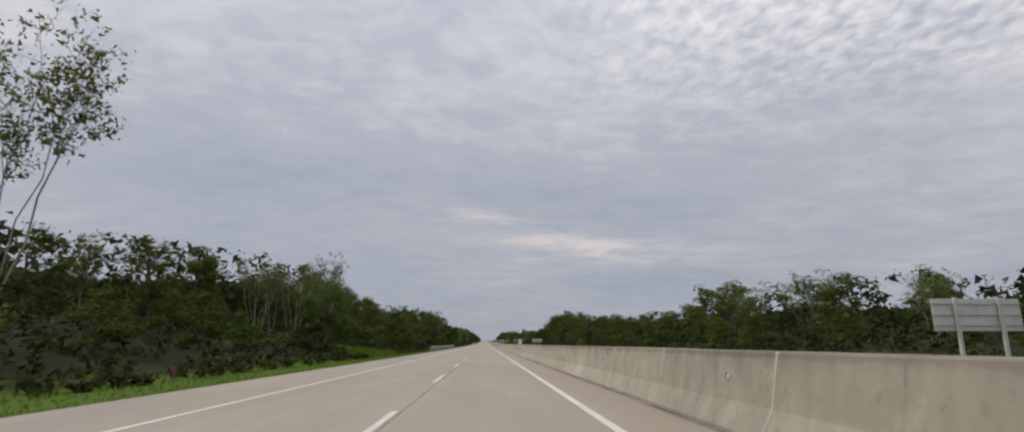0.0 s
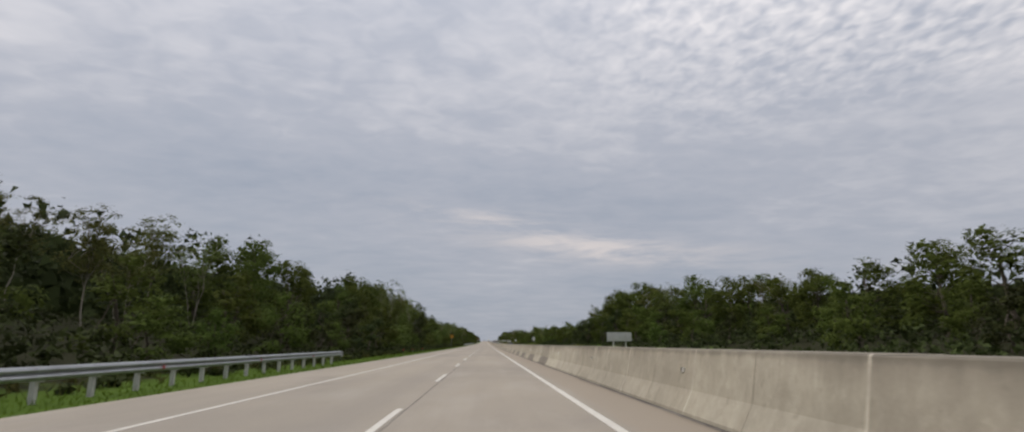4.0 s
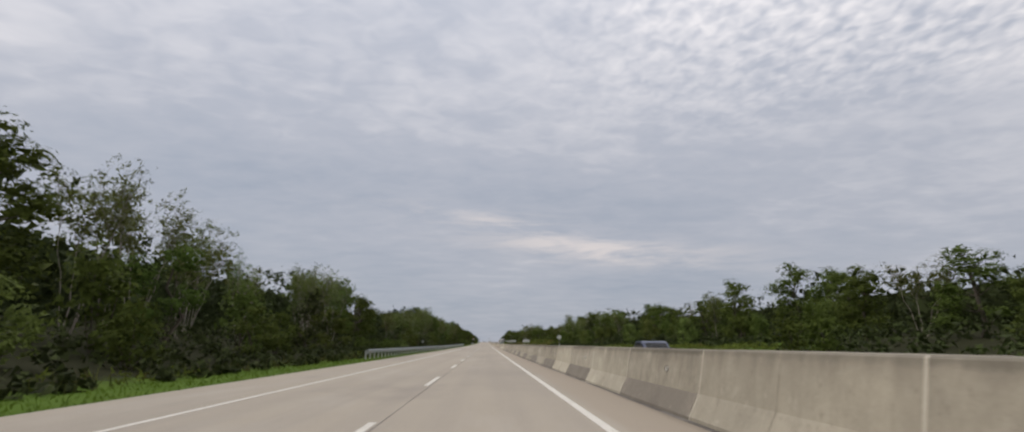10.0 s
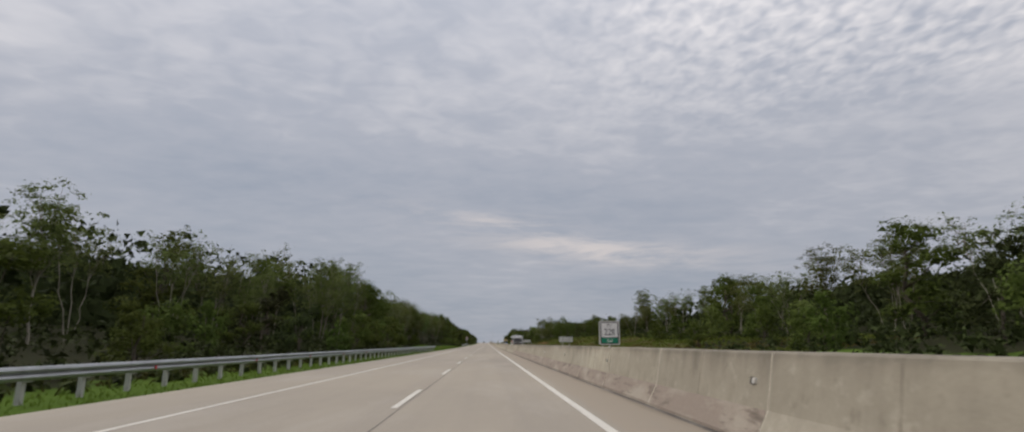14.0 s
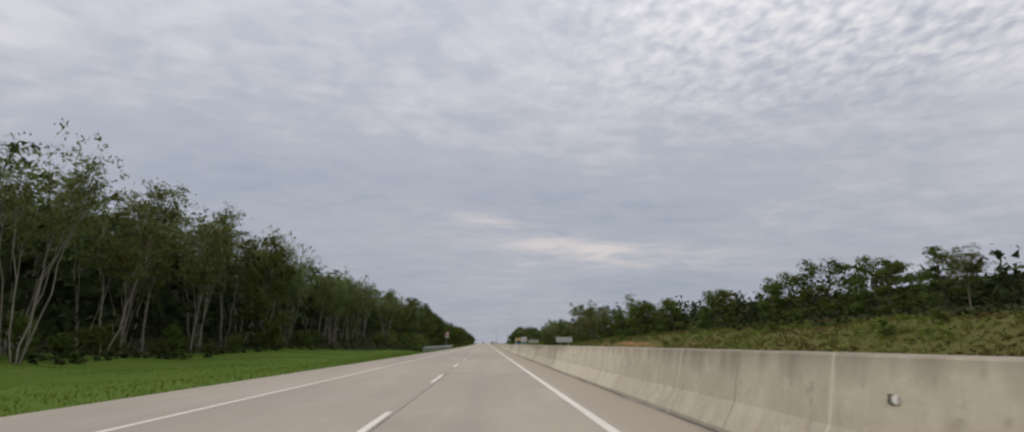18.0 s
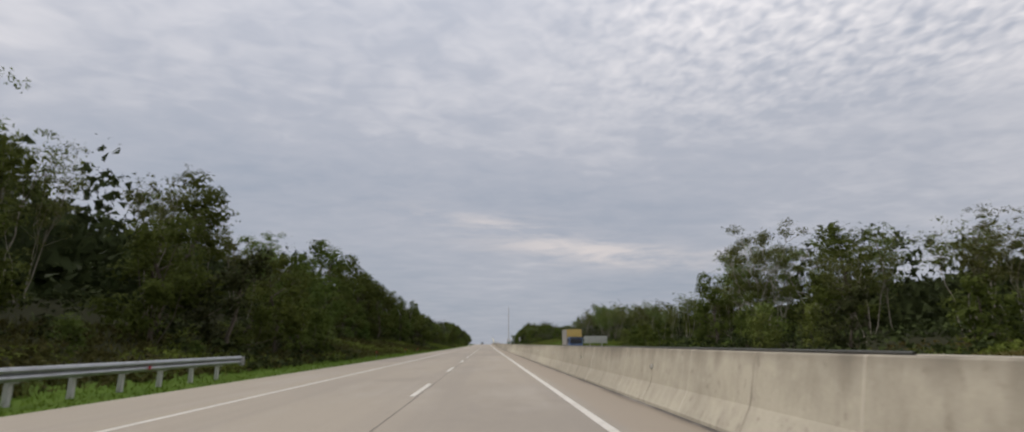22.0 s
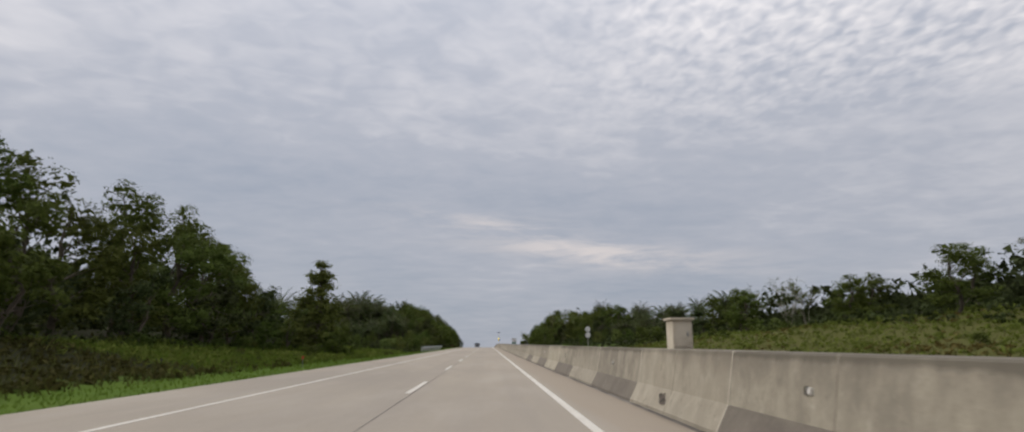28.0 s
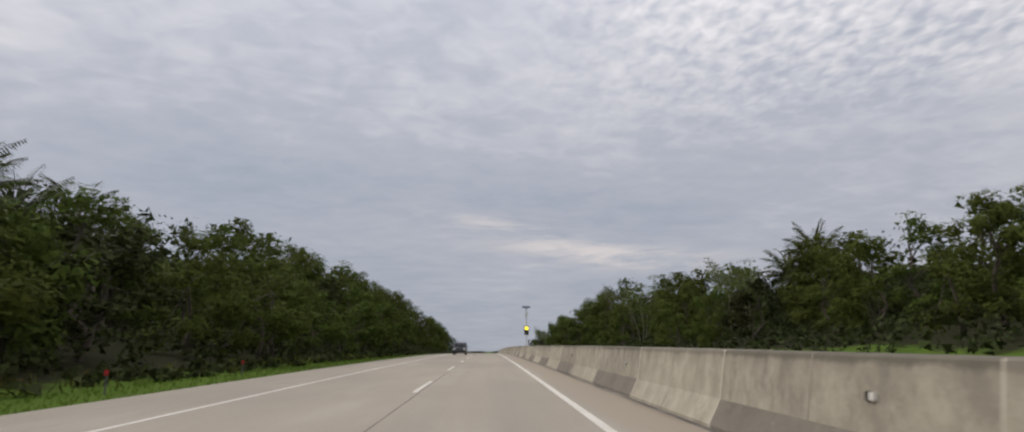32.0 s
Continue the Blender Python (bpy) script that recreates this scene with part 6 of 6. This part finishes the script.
def herbage():
    """Low tufted weeds and rough grass on the open banks, green and dry in patches."""
    rnd = np.random.RandomState(53)
    kinds = {"dry": ([], []), "green": ([], []), "dull": ([], [])}
    for sign, x0, x1, y0, y1, n in ((1, 19.5, 40, 585, 885, 10500), (1, 19.5, 40, 1060, 1185, 4200), (1, 20, 36, 925, 1060, 5600), (1, 19.5, 29, 432, 508, 2600), (1, 19.5, 27, 300, 330, 600), (-1, 12.0, 24, 848, 1160, 10000), (-1, 11.8, 14.0, 0, 1300, 1800)):
        x, y = rnd.uniform(x0, x1, n), rnd.uniform(y0, y1, n)
        patch = np.sin(x * 0.5 + y * 0.13) + np.sin(y * 0.31 - x * 0.4) + rnd.normal(size=n) * 0.7
        r = np.clip(0.30 + 0.08 * patch + 0.08 * rnd.normal(size=n), 0.14, 0.6)
        scar = (sign > 0) & (np.abs(x - 24.6) < 2.0 + 0.6 * rnd.normal(size=n)) & (y > 752 + 20 * rnd.rand(n)) & (y < 834)
        keep = (sign > 0) & ~scar | (sign < 0) & (((y < 660) | (y > 795)) & ((y < 60) | (y > 89)))
        for i in np.nonzero(keep)[0]:
            fresh = 988 < y[i] < 1036 or y[i] > 1098
            cs, rs = kinds[("green" if patch[i] > (-0.6 if fresh else 0.9) else "dull") if sign < 0 else "green" if patch[i] + (1.3 if y[i] > 1050 else 1.9 if y[i] > 900 or y[i] < 520 else 0.0) + 0.06 * (x[i] - 27) > 0.1 else "dry"]
            cs.append((sign * x[i], y[i], float(ground_z(sign * x[i], y[i])) + 0.2 * r[i]))
            rs.append(r[i])
    for key, mat, label in (("dry", M_ROUGH, "rough brownish dry weeds on the open banks"), ("green", M_HERB, "low green weeds in patches on the banks"), ("dull", M_TALL, "dull olive-brown weeds on the shaded bank")):
        mass("bank_weeds", label, "weeds", mat, clumps(*kinds[key], 9, 0.285, rnd, 0.7, 0, 0.45, -0.5))


herbage()


def blades(n, xr, yr, height, width, rnd, clear=None):
    x = xr[0] + (xr[1] - xr[0]) * rnd.rand(n)
    y = yr[0] + (yr[1] - yr[0]) * rnd.rand(n)
    if clear is not None:
        keep = clear(x, y)
        x, y = x[keep], y[keep]
        n = len(x)
    z = ground_z(x, y) - 0.01
    a = rnd.rand(n) * 6.28
    h = height * (0.5 + rnd.rand(n))
    lean = rnd.normal(size=(n, 2)) * 0.35 * h[:, None]
    w = width * (0.6 + 0.8 * rnd.rand(n))
    p = np.stack([x, y, z], 1)
    s = np.stack([np.cos(a) * w, np.sin(a) * w, np.zeros(n)], 1)
    tip = p + np.stack([lean[:, 0], lean[:, 1], h], 1)
    return np.stack([p - s, p + s, tip], 1).reshape(-1, 3)


def grass(name, label, mat, sets):
    v = np.concatenate(sets)
    ob = new(name, np_mesh(name, v, np.arange(len(v)).reshape(-1, 3), [mat]))
    tagged(ob, label, "grass", kind="stuff")


rg = np.random.RandomState(41)
grass("verge_grass", "short bright green mown verge grass", M_GRASS,
      [blades(70000, (-11.9, -8.63), (0, 1300), 0.11, 0.02, rg), blades(70000, (-30, -11.8), (660, 798), 0.05, 0.02, rg), blades(9000, (-9.2, -8.5), (0, 1300), 0.09, 0.02, rg), blades(16000, (-24, -11.8), (63, 87), 0.45, 0.03, rg),
       blades(12000, (-23, -11.8), (988, 1038), 0.3, 0.03, rg), blades(14000, (-23, -11.8), (1098, 1160), 0.35, 0.03, rg)])
grass("tall_grass", "rough tall yellowish grass on the banks", M_TALL,
      [blades(12000, (-13.5, -11.4), (0, 1300), 0.4, 0.025, rg, lambda x, y: ~((y > 660) & (y < 795))), blades(9000, (18.5, 38), (590, 880), 0.3, 0.03, rg),
       blades(5000, (18.5, 38), (1060, 1180), 0.3, 0.03, rg), blades(18000, (18, 22.5), (0, 1300), 0.5, 0.03, rg),
       blades(12000, (-24, -11.8), (850, 988), 0.4, 0.03, rg), blades(6000, (-24, -11.8), (1036, 1098), 0.4, 0.03, rg)])
